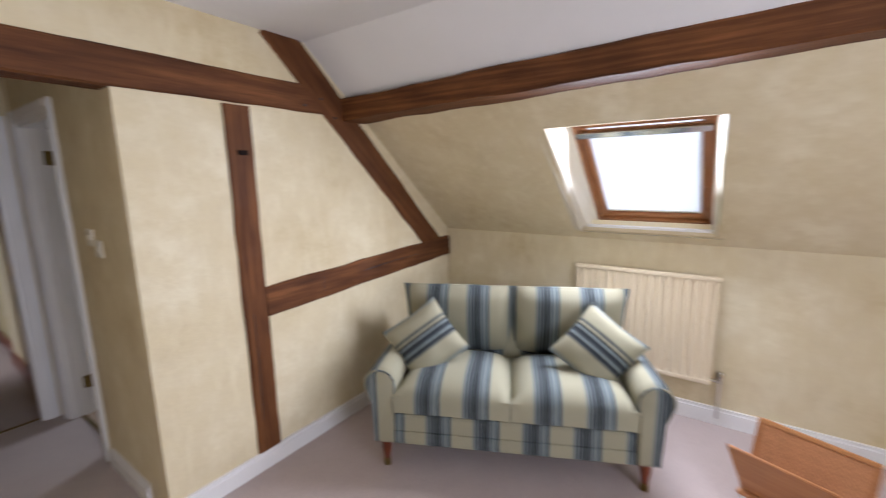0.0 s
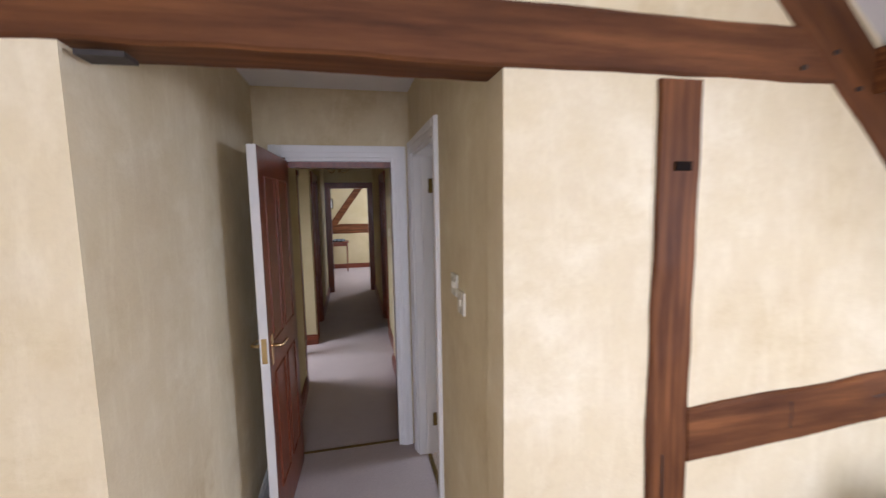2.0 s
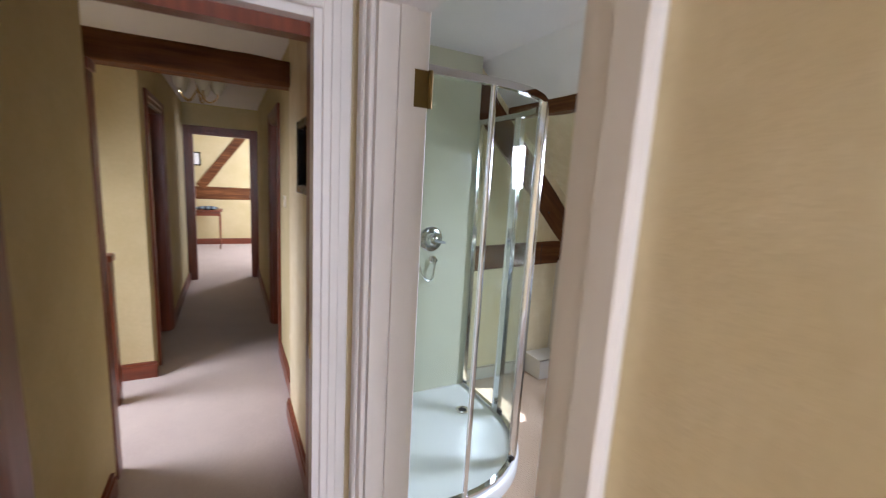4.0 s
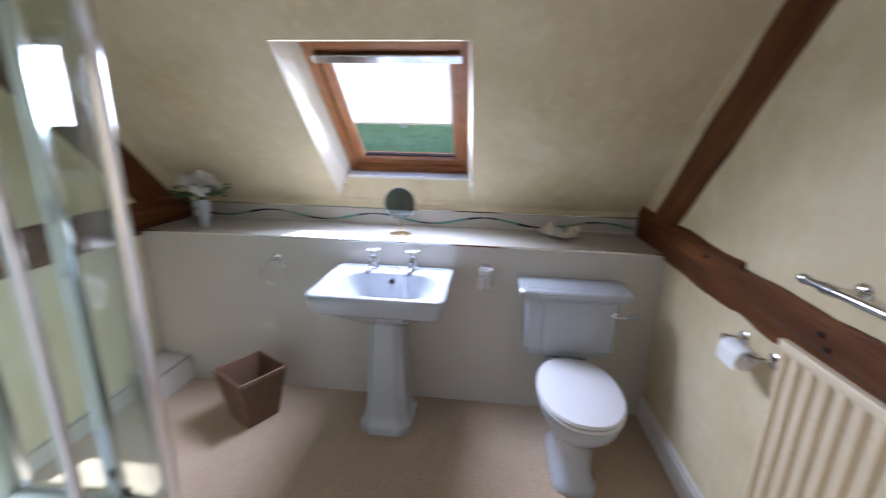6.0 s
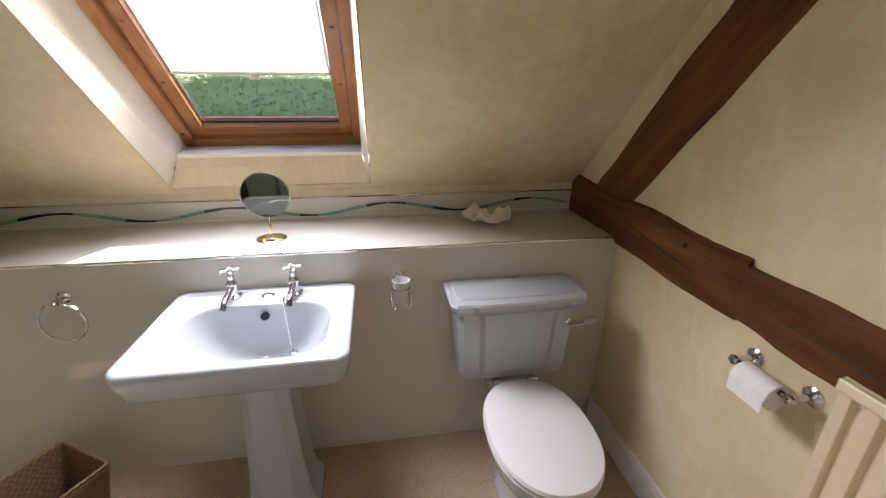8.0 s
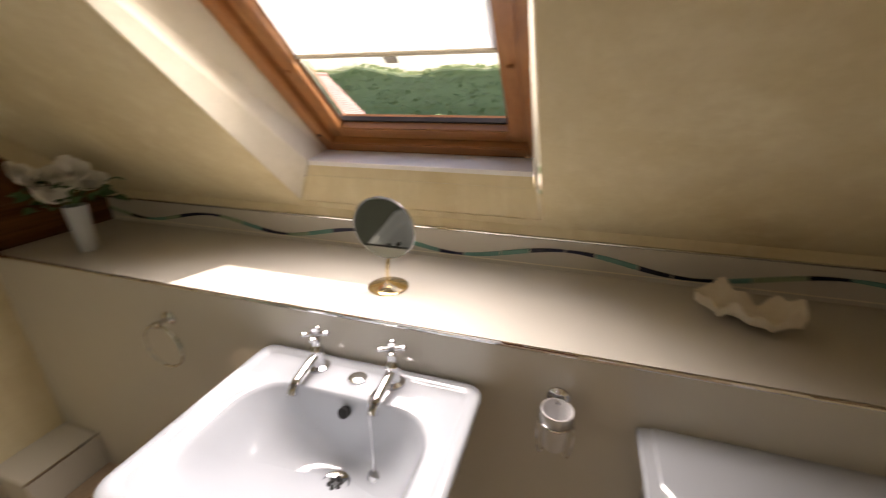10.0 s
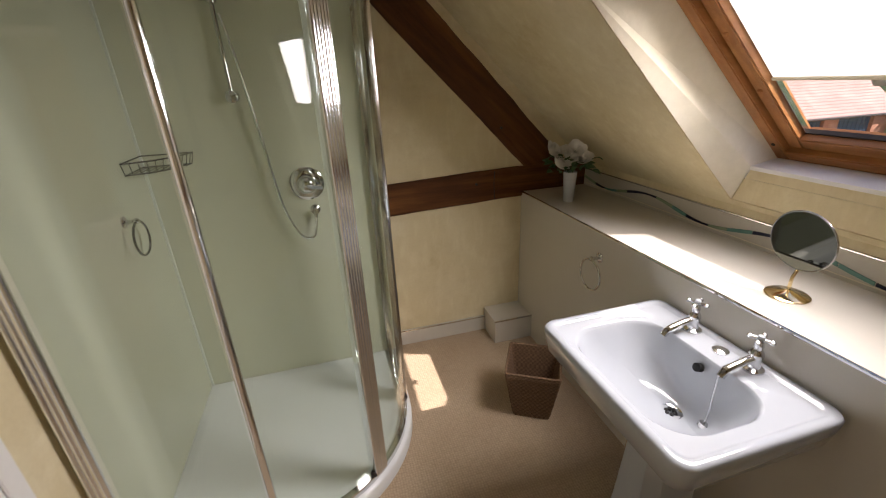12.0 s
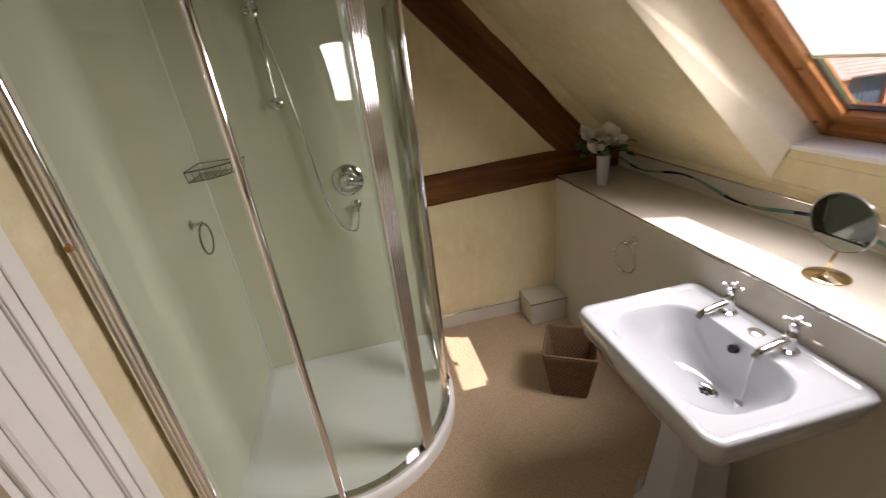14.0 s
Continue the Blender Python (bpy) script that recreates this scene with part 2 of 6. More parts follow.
BRASS_OLD = gloss("dull brass", (0.27, 0.20, 0.10), 0.45, 1.0, vary=0.08)
IRON = mottled("dark iron", (0.03, 0.025, 0.022), (0.06, 0.05, 0.045), 8, 60, 0.6, 0.3)
RAD_CREAM = gloss("cream radiator enamel", (0.76, 0.64, 0.44), 0.35, vary=0.03)
WICKER = woven("brown woven wicker", (0.24, 0.14, 0.075), (0.15, 0.082, 0.042), 0.012)
CANE = woven("orange woven cane", (0.56, 0.26, 0.10), (0.42, 0.18, 0.07), 0.010)
GLASS = clear_glass("window glass")
SHOWER_GLASS = clear_glass("shower glass", (0.93, 0.965, 0.94))
SHADE_GLASS = gloss("frosted shade glass", (0.75, 0.74, 0.62), 0.2, vary=0.03)
BLIND = blind_cloth("white blind cloth")
# Silver darkened so the glass shows a dim olive reflection; no tarnish meant.
MIRROR = gloss("mirror silver darkened for a dim reflection", (0.11, 0.11, 0.09), 0.02, 1.0, vary=0.0)
# Shade inside the mortice slot, given as a near black colour.
MATT_DARK = mottled("near black slot shade", (0.012, 0.009, 0.008), (0.02, 0.015, 0.012), 8, 60, 1.0, 0.2, spec=0.0)
BLACK = gloss("black lacquer", (0.012, 0.011, 0.012), 0.25)
# Shade of the drain and overflow holes as colour on solid plugs.
DARK_HOLE = mottled("near black drain hole shade", (0.01, 0.01, 0.01), (0.02, 0.02, 0.02), 9, 60, 0.7, 0.1)
SHELL = mottled("chalky sea shell", (0.72, 0.62, 0.48), (0.85, 0.80, 0.70), 14, 80, 0.6, 0.4)
PETAL = mottled("white petals", (0.80, 0.78, 0.72), (0.88, 0.86, 0.80), 30, 120, 0.7, 0.2, grain=0.1)
LEAF = mottled("dark green leaf", (0.04, 0.09, 0.03), (0.08, 0.14, 0.05), 30, 90, 0.6, 0.3)
PAPER = mottled("white tissue paper", (0.80, 0.79, 0.77), (0.86, 0.85, 0.83), 20, 90, 0.95, 0.3, grain=0.05)
SWITCH = gloss("ivory switch plastic", (0.78, 0.74, 0.62), 0.3, vary=0.02)
SEA = gloss("sea green mosaic", (0.16, 0.33, 0.29), 0.15, vary=0.05)
SAGE = gloss("sage mosaic", (0.30, 0.38, 0.27), 0.15, vary=0.05)
NAVY = gloss("navy mosaic", (0.02, 0.022, 0.05), 0.15, vary=0.01)
CREAM = (0.34, 0.315, 0.21)
PALE = (0.20, 0.23, 0.225)
SLATE = (0.05, 0.06, 0.066)
INK = (0.010, 0.012, 0.015)
STRIPE_STOPS = ((0.0, CREAM), (0.20, CREAM), (0.235, PALE), (0.25, INK), (0.275, SLATE), (0.29, PALE), (0.335, PALE), (0.35, SLATE), (0.365, PALE), (0.40, PALE), (0.415, INK), (0.435, SLATE), (0.45, PALE), (0.475, SLATE), (0.49, INK), (0.535, INK), (0.55, PALE), (0.57, SLATE), (0.585, INK), (0.61, INK), (0.625, PALE), (0.655, SLATE), (0.67, INK), (0.69, PALE), (0.73, SLATE), (0.745, PALE), (0.80, CREAM))
CLOTH = stripes("striped sofa cloth", 0, 0.262, STRIPE_STOPS)
CLOTH_ARM = stripes("striped sofa arm cloth", 0, 0.262, STRIPE_STOPS, shift=0.45)
CUSHION_STOPS = ((0.0, INK), (0.06, SLATE), (0.10, PALE), (0.16, CREAM), (0.32, CREAM), (0.36, SLATE), (0.39, CREAM), (0.42, INK), (0.45, PALE), (0.48, INK), (0.52, SLATE), (0.55, PALE), (0.58, INK), (0.61, SLATE), (0.65, CREAM), (0.84, CREAM), (0.90, PALE), (0.95, SLATE))
CUSHION_CLOTH = stripes("striped cushion cloth", 1, 0.46, CUSHION_STOPS, shift=0.5)
GRASS = mottled("mown grass", (0.06, 0.13, 0.03), (0.10, 0.19, 0.05), 0.15, 6, 0.9, 0.5)
# Both leaf colours are paler than real foliage: the view's haze is mixed in.
HEDGE = mottled("hedge leaves", (0.19, 0.25, 0.12), (0.28, 0.35, 0.18), 1.2, 9, 0.85, 1.0)
LEAVES = leaf_cloth("sunlit leaves", (0.24, 0.32, 0.15), (0.35, 0.42, 0.22))
GRAVEL = mottled("pale pink gravel", (0.36, 0.28, 0.19), (0.46, 0.37, 0.26), 1.2, 30, 0.95, 0.6)
BOARDS = mottled("weathered brown boards", (0.16, 0.11, 0.08), (0.26, 0.19, 0.15), 2.0, 30, 0.85, 0.4)
ROOF_TILE = mottled("weathered red roof tile", (0.36, 0.23, 0.20), (0.46, 0.32, 0.28), 1.5, 14, 0.85, 0.6)
BRICK = mottled("soft red brick", (0.36, 0.16, 0.10), (0.46, 0.24, 0.16), 2.0, 12, 0.9, 0.6)
DOOR_GREY = gloss("blue grey painted boards", (0.07, 0.10, 0.14), 0.4, vary=0.02)

# ---- mesh helpers ----
def thing(name, label, category, group="", at=(0, 0, 0), turn=0.0, kind=""):
    ob = new(name)
    ob.empty_display_size = 0.1
    ob.matrix_world = pose(*at, 0, 0, turn)
    return tagged(ob, label, category, group, kind)


def part(name, bm, material, parent=None, label="", smooth=False, sharp=40):
    """Links a bmesh as one mesh object."""
    bmesh.ops.recalc_face_normals(bm, faces=bm.faces[:])
    me = bpy.data.meshes.new(name)
    if smooth:
        for f in bm.faces:
            f.smooth = True
        lim = radians(sharp)
        for e in bm.edges:
            e.smooth = len(e.link_faces) == 2 and e.calc_face_angle(0) < lim
    bm.to_mesh(me)
    bm.free()
    me.materials.append(material)
    ob = new(name, me)
    if parent:
        ob.parent = parent
    if label:
        ob["label"] = label
    return ob


def solo(name, bm, material, label, category, group="", kind="", smooth=False):
    return tagged(part(name, bm, material, smooth=smooth), label, category, group, kind)


def box(bm, x0, x1, y0, y1, z0, z1, bevel=0.0, seg=1, m=None):
    vs = [bm.verts.new((x, y, z)) for x in (x0, x1) for y in (y0, y1) for z in (z0, z1)]
    fs = [bm.faces.new([vs[i] for i in f]) for f in ((0, 1, 3, 2), (4, 6, 7, 5), (0, 4, 5, 1), (2, 3, 7, 6), (0, 2, 6, 4), (1, 5, 7, 3))]
    if m is not None:
        for v in vs:
            v.co = m @ v.co
    if bevel:
        es = list({e for f in fs for e in f.edges})
        bmesh.ops.bevel(bm, geom=es, offset=bevel, segments=seg, affect="EDGES", profile=0.6)
    return bm


def B(x0, x1, y0, y1, z0, z1, bevel=0.0, seg=1, m=None):
    return box(bmesh.new(), x0, x1, y0, y1, z0, z1, bevel, seg, m)


def loft(bm, rings, close=True, cap0=True, cap1=True):
    """Joins rings of points of the same length."""
    rows = [[bm.verts.new(p) for p in r] for r in rings]
    n = len(rows[0])
    for a, b in zip(rows, rows[1:]):
        for i in range(n if close else n - 1):
            j = (i + 1) % n
            bm.faces.new((a[i], a[j], b[j], b[i]))
    if cap0:
        bm.faces.new(rows[0][::-1])
    if cap1:
        bm.faces.new(rows[-1])
    return bm


def lathe(profile, seg=24, m=None, bm=None):
    """Turns (radius, height) pairs round z."""
    bm = bm or bmesh.new()
    rings = []
    for r, z in profile:
        ring = [Vector((max(r, 1e-4) * math.cos(2 * math.pi * i / seg), max(r, 1e-4) * math.sin(2 * math.pi * i / seg), z)) for i in range(seg)]
        rings.append([m @ p for p in ring] if m is not None else ring)
    return loft(bm, rings)


def tube(points, r, seg=10, bm=None, closed=False, smooth=0):
    """A round bar along points; smooth adds rounded steps between them."""
    bm = bm or bmesh.new()
    p = [Vector(q) for q in points]
    if smooth:
        out = []
        n = len(p)
        for i in range(n if closed else n - 1):
            a, b = p[i], p[(i + 1) % n]
            pa = p[i - 1] if (closed or i > 0) else a
            pb = p[(i + 2) % n] if (closed or i + 2 < n) else b
            for k in range(smooth):
                t = k / smooth
                out.append(0.5 * (2 * a + (b - pa) * t + (2 * pa - 5 * a + 4 * b - pb) * t * t + (3 * a - pa - 3 * b + pb) * t ** 3))
        if not closed:
            out.append(p[-1])
        p = out
    n = len(p)
    up = None
    rings = []
    for i in range(n):
        a = p[i - 1] if (closed or i > 0) else p[i]
        b = p[(i + 1) % n] if (closed or i < n - 1) else p[i]
        d = (b - a).normalized()
        if up is None:
            up = d.orthogonal().normalized()
        up = (up - d * up.dot(d)).normalized()
        side = d.cross(up)
        rings.append([p[i] + r * (math.cos(2 * math.pi * k / seg) * up + math.sin(2 * math.pi * k / seg) * side) for k in range(seg)])
    if closed:
        rows = [[bm.verts.new(q) for q in ring] for ring in rings]
        for i in range(n):
            a, b = rows[i], rows[(i + 1) % n]
            for k in range(seg):
                bm.faces.new((a[k], a[(k + 1) % seg], b[(k + 1) % seg], b[k]))
        return bm
    return loft(bm, rings, True)


def ring_rr(cx, cy, w, d, r, z, seg=6, bow=0.0):
    """A rounded rectangle at height z; bow bulges its -x side."""
    pts = []
    for k, (sx, sy) in enumerate(((1, 1), (-1, 1), (-1, -1), (1, -1))):
        for i in range(seg + 1):
            a = math.pi / 2 * (k + i / seg)
            x = sx * (w / 2 - r) + r * math.cos(a)
            y = sy * (d / 2 - r) + r * math.sin(a)
            if x < 0:
                x -= bow * (1 - (2 * y / d) ** 2) * (-2 * x / w)
            pts.append(Vector((cx + x, cy + y, z)))
    return pts


def prism(poly, axis, a0, a1, bevel=0.0):
    """A flat outline pulled along one axis: x (outline in y, z), y (outline in x, z) or z (outline in x, y)."""
    bm = bmesh.new()
    place = {"x": lambda u, v, a: (a, u, v), "y": lambda u, v, a: (u, a, v), "z": lambda u, v, a: (u, v, a)}[axis]
    loft(bm, [[Vector(place(u, v, a)) for u, v in poly] for a in (a0, a1)])
    if bevel:
        bmesh.ops.bevel(bm, geom=bm.edges[:], offset=bevel, segments=2, affect="EDGES")
    return bm


def sheet(origin, u, v, w, h, holes=(), thick=0.1):
    """A slab w x h in the plane of u and v with rectangular holes (u0, u1, v0, v1); its thickness goes against u x v."""
    bm = bmesh.new()
    o, u, v = Vector(origin), Vector(u).normalized(), Vector(v).normalized()
    n = u.cross(v)
    us = sorted({0, w, *[a for q in holes for a in q[:2]]})
    vs = sorted({0, h, *[a for q in holes for a in q[2:]]})
    grid = {}

    def vert(i, j, k):
        if (i, j, k) not in grid:
            grid[i, j, k] = bm.verts.new(o + u * us[i] + v * vs[j] - n * thick * k)
        return grid[i, j, k]

    def solid(i, j):
        if not (0 <= i < len(us) - 1 and 0 <= j < len(vs) - 1):
            return False
        cu, cv = (us[i] + us[i + 1]) / 2, (vs[j] + vs[j + 1]) / 2
        return not any(q[0] < cu < q[1] and q[2] < cv < q[3] for q in holes)

    for i in range(len(us) - 1):
        for j in range(len(vs) - 1):
            if not solid(i, j):
                continue
            for k in (0, 1):
                bm.faces.new((vert(i, j, k), vert(i + 1, j, k), vert(i + 1, j + 1, k), vert(i, j + 1, k)))
            for di, dj, a, b in ((-1, 0, (i, j), (i, j + 1)), (1, 0, (i + 1, j), (i + 1, j + 1)), (0, -1, (i, j), (i + 1, j)), (0, 1, (i, j + 1), (i + 1, j + 1))):
                if not solid(i + di, j + dj):
                    bm.faces.new((vert(*a, 0), vert(*b, 0), vert(*b, 1), vert(*a, 1)))
    return bm


def timber(name, a, b, width, depth, out, material, label, group, category="beam", wear=0.006, seed=0, parent=None):
    """A hewn oak member from a to b with uneven, eased edges; out is the way its face looks."""
    a, b, out = Vector(a), Vector(b), Vector(out).normalized()
    d = (b - a).normalized()
    side = d.cross(out).normalized()
    n = max(3, int((b - a).length / 0.07))
    c = 0.008
    prof = [(-width / 2 + c, 0), (width / 2 - c, 0), (width / 2, -c), (width / 2, -depth), (-width / 2, -depth), (-width / 2, -c)]
    rings = []
    for i in range(n + 1):
        p = a.lerp(b, i / n)
        row = []
        for k, (s, o) in enumerate(prof):
            q = p + side * s + out * o
            j = noise.noise(Vector((i * 0.45, k // 3 * 7.3, seed * 13.7))) * wear
            j2 = noise.noise(Vector((i * 0.23, 50 + k // 3 * 7.3, seed * 13.7))) * wear
            row.append(q + side * (j + j2) * (1 if s > 0 else -1) + out * (noise.noise(Vector((i * 0.3, 90, seed))) * 0.004 if o > -depth else 0))
        rings.append(row)
    ob = part(name, loft(bmesh.new(), rings), material, parent, smooth=True, sharp=35)
    if parent is None:
        tagged(ob, label, category, group)
    return ob


def pillow(w, h, t, seg=14, pinch=0.07):
    """A stuffed cushion, thick in the middle, with pulled corners."""
    bm = bmesh.new()
    rows = {}
    for side in (1, -1):
        for i in range(seg + 1):
            for j in range(seg + 1):
                u, v = 2 * i / seg - 1, 2 * j / seg - 1
                edge = abs(u) == 1 or abs(v) == 1
                if edge and side == -1:
                    rows[side, i, j] = rows[1, i, j]
                    continue
                k = max(0.0, (1 - u ** 2)) ** 0.42 * max(0.0, (1 - v ** 2)) ** 0.42
                x = u * w / 2 * (1 - pinch * (1 - v * v) * abs(u))
                y = v * h / 2 * (1 - pinch * (1 - u * u) * abs(v))
                z = side * t / 2 * k + noise.noise(Vector((u * 2, v * 2, side * 3 + w))) * 0.012 * k
                rows[side, i, j] = bm.verts.new((x, y, z))
    for side in (1, -1):
        for i in range(seg):
            for j in range(seg):
                bm.faces.new((rows[side, i, j], rows[side, i + 1, j], rows[side, i + 1, j + 1], rows[side, i, j + 1]))
    return bm

# ---- the structure ----
M_BED, M_BATH = 0.842, 0.965


def z_bed(x):
    return 1.188 + M_BED * (2.959 - x)


def z_bath(x):
    return 1.105 + M_BATH * (3.19 - x)


CEIL = 2.395
X_BED_TOP = 2.959 - (CEIL - 1.188) / M_BED
X_BATH_TOP = 3.19 - (CEIL - 1.105) / M_BATH


def setting(name, bm, material, label, category):
    return solo(name, bm, material, label, category, kind="structure")


setting("floor_bedroom", B(-2.3, 3.05, -1.7, 2.75, -0.12, 0), CARPET_BED, "pinkish beige short pile bedroom carpet", "floor")
setting("floor_hall", B(-2.3, 0.66, 2.75, 13.1, -0.12, 0), CARPET_HALL, "beige short pile hall carpet", "floor")
setting("floor_bathroom", B(0.66, 3.5, 2.75, 6.0, -0.12, 0), CARPET_BATH, "tan looped bathroom carpet with fine ribs", "floor")
setting("floor_far_room", B(0.66, 2.2, 6.0, 13.1, -0.12, 0), CARPET_HALL, "beige carpet of the far room", "floor")
setting("ceiling", B(-2.4, X_BED_TOP + 0.02, -1.75, 2.94, CEIL, CEIL + 0.1), CEILING, "white painted bedroom ceiling", "ceiling")
setting("ceiling_hall", B(-2.4, 0.72, 2.94, 13.2, CEIL, CEIL + 0.1), CEILING, "white painted hall ceiling", "ceiling")
setting("ceiling_bathroom", B(0.72, X_BATH_TOP + 0.02, 2.94, 6.0, CEIL, CEIL + 0.1), CEILING, "white painted bathroom ceiling", "ceiling")
setting("ceiling_far_room", B(0.72, 2.3, 6.0, 13.2, CEIL, CEIL + 0.1), CEILING, "white painted far room ceiling", "ceiling")

# sloping skeilings with their roof window openings
def skeiling(name, x_low, x_high, y0, y1, zf, m, hole, label, material):
    s = math.hypot(1, m)
    up = Vector((-1, 0, m)) / s
    holes = []
    if hole:
        hx0, hx1, hy0, hy1 = hole
        holes = [((hy0 - y0), (hy1 - y0), (x_low - hx0) * s, (x_low - hx1) * s)]
    bm = sheet((x_low, y0, zf(x_low)), (0, 1, 0), up, y1 - y0, (x_low - x_high) * s, holes, -0.09)
    return setting(name, bm, material, label, "sloping wall")


X_PUR_BED, X_PUR_BATH = 1.83, 2.13
skeiling("wall_slope_bedroom", 2.985, X_PUR_BED, -1.75, 2.69, z_bed, M_BED, (2.89, 2.135, 0.66, 1.485), "ochre plastered sloping bedroom wall under the roof", PLASTER)
skeiling("ceiling_slope_bedroom", X_PUR_BED, X_BED_TOP - 0.03, -1.75, 2.69, z_bed, M_BED, None, "white painted sloping strip above the purlin", CEILING)
skeiling("wall_slope_bathroom", 3.26, X_PUR_BATH, 2.94, 5.9, z_bath, M_BATH, (3.157, 2.37, 3.965, 4.82), "ochre plastered sloping bathroom wall under the roof", PLASTER)
skeiling("ceiling_slope_bathroom", X_PUR_BATH, X_BATH_TOP - 0.03, 2.94, 5.9, z_bath, M_BATH, None, "white painted sloping strip above the purlin", CEILING)

# bedroom walls
setting("wall_knee_bedroom", B(2.97, 3.07, -1.75, 2.69, 0, z_bed(2.97) + 0.05), PLASTER, "low ochre plastered eaves wall", "wall")
setting("wall_rear", sheet((3.07, -1.65, 0), (-1, 0, 0), (0, 0, 1), 5.4, CEIL, [(2.2, 3.55, 0.9, 2.0)], 0.12), PLASTER, "ochre plastered rear wall with a window opening", "wall")
setting("wall_west", B(-2.4, -2.3, -1.75, 2.94, 0, CEIL), PLASTER, "ochre plastered side wall", "wall")
setting("wall_timber_framed", prism([(0.59, 0), (3.46, 0), (3.46, z_bath(3.46) + 0.11), (X_BATH_TOP + 0.07, CEIL + 0.05), (0.59, CEIL + 0.05)], "y", 2.82, 2.94), PLASTER, "ochre plaster panels between dark oak timbers", "wall")
setting("wall_timber_framed_face", prism([(-2.4, 0), (-0.355, 0), (-0.355, 2.09), (0.58, 2.09), (0.58, 0), (3.46, 0), (3.46, z_bath(3.46) + 0.11), (X_BATH_TOP + 0.07, CEIL + 0.05), (-2.4, CEIL + 0.05)], "y", 2.69, 2.82), PLASTER,
        "ochre plaster panels between dark oak timbers", "wall")
setting("wall_beside_passage", B(-2.4, -0.355, 2.82, 2.94, 0, CEIL), PLASTER, "ochre plastered wall beside the passage", "wall")

# passage and hall walls
DY0, DY1 = 3.575, 4.30
setting("wall_bathroom_side", sheet((0.72, 2.94, 0), (0, 1, 0), (0, 0, 1), 2.96, CEIL, [(DY0 - 2.94, DY1 - 2.94, 0, 2.0)], 0.13), PLASTER,
        "ochre plastered wall with the bathroom doorway", "wall")
setting("wall_passage_left", B(-0.46, -0.355, 2.94, 4.42, 0, CEIL), PLASTER, "ochre plastered passage wall", "wall")
setting("wall_passage_end", sheet((-0.46, 4.42, 0), (1, 0, 0), (0, 0, 1), 1.05, CEIL, [(0.25, 0.96, 0, 1.985)], 0.11), PLASTER, "ochre plastered wall round the hall doorway", "wall")
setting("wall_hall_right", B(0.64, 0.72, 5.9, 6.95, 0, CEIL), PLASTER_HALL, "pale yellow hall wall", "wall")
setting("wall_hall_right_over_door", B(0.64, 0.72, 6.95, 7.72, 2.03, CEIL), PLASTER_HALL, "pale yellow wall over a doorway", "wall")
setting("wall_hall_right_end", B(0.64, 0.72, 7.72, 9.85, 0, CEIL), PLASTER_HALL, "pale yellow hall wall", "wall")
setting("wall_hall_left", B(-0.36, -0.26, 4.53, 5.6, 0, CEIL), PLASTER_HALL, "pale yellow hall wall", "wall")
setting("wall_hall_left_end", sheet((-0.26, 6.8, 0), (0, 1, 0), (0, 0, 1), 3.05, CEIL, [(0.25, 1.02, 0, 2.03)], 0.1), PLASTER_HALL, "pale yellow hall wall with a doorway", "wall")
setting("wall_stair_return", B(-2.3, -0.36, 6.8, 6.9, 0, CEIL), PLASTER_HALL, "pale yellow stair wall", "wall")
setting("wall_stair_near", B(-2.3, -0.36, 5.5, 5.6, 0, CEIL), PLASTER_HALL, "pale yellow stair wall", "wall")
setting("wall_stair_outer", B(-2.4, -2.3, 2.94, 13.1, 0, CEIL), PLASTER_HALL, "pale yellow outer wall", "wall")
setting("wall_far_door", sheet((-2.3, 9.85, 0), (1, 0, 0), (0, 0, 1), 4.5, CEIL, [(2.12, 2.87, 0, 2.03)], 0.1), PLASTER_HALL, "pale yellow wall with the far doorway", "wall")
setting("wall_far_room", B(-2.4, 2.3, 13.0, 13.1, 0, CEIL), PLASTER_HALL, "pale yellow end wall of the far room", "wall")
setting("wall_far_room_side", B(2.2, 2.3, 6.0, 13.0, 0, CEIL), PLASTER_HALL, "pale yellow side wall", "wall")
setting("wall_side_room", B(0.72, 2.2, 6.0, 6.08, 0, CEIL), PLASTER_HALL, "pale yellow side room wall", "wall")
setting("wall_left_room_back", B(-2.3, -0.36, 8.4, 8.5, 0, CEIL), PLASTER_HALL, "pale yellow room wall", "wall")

# bathroom end wall and eaves
setting("wall_bathroom_end", prism([(0.72, 0), (3.46, 0), (3.46, z_bath(3.46) + 0.11), (X_BATH_TOP + 0.07, CEIL + 0.09), (0.72, CEIL + 0.09)], "y", 5.9, 6.0), PLASTER, "ochre plastered gable end wall", "wall")
setting("wall_eaves_bathroom", B(3.36, 3.46, 2.94, 5.9, 0, 1.08), PLASTER, "low eaves wall behind the ledge", "wall")


# skirting boards
def skirting(name, x0, x1, y0, y1, h, material, label, face):
    """A moulded board; face names the side that looks into the room."""
    bm = B(x0, x1, y0, y1, 0, h - 0.02)
    k = 0.007
    box(bm, x0 + (k if face == "-x" else 0), x1 - (k if face == "+x" else 0), y0 + (k if face == "-y" else 0), y1 - (k if face == "+y" else 0), h - 0.02, h)
    return setting(name, bm, material, label, "skirting board")


skirting("baseboard_timber_wall", 0.6, 2.95, 2.668, 2.69, 0.105, GLOSS_WHITE, "white painted skirting board", "-y")
skirting("baseboard_eaves", 2.948, 2.97, -1.65, 2.668, 0.115, GLOSS_WHITE, "white painted skirting board", "-x")
skirting("baseboard_beside_passage", -2.3, -0.355, 2.668, 2.69, 0.105, GLOSS_WHITE, "white painted skirting board", "-y")
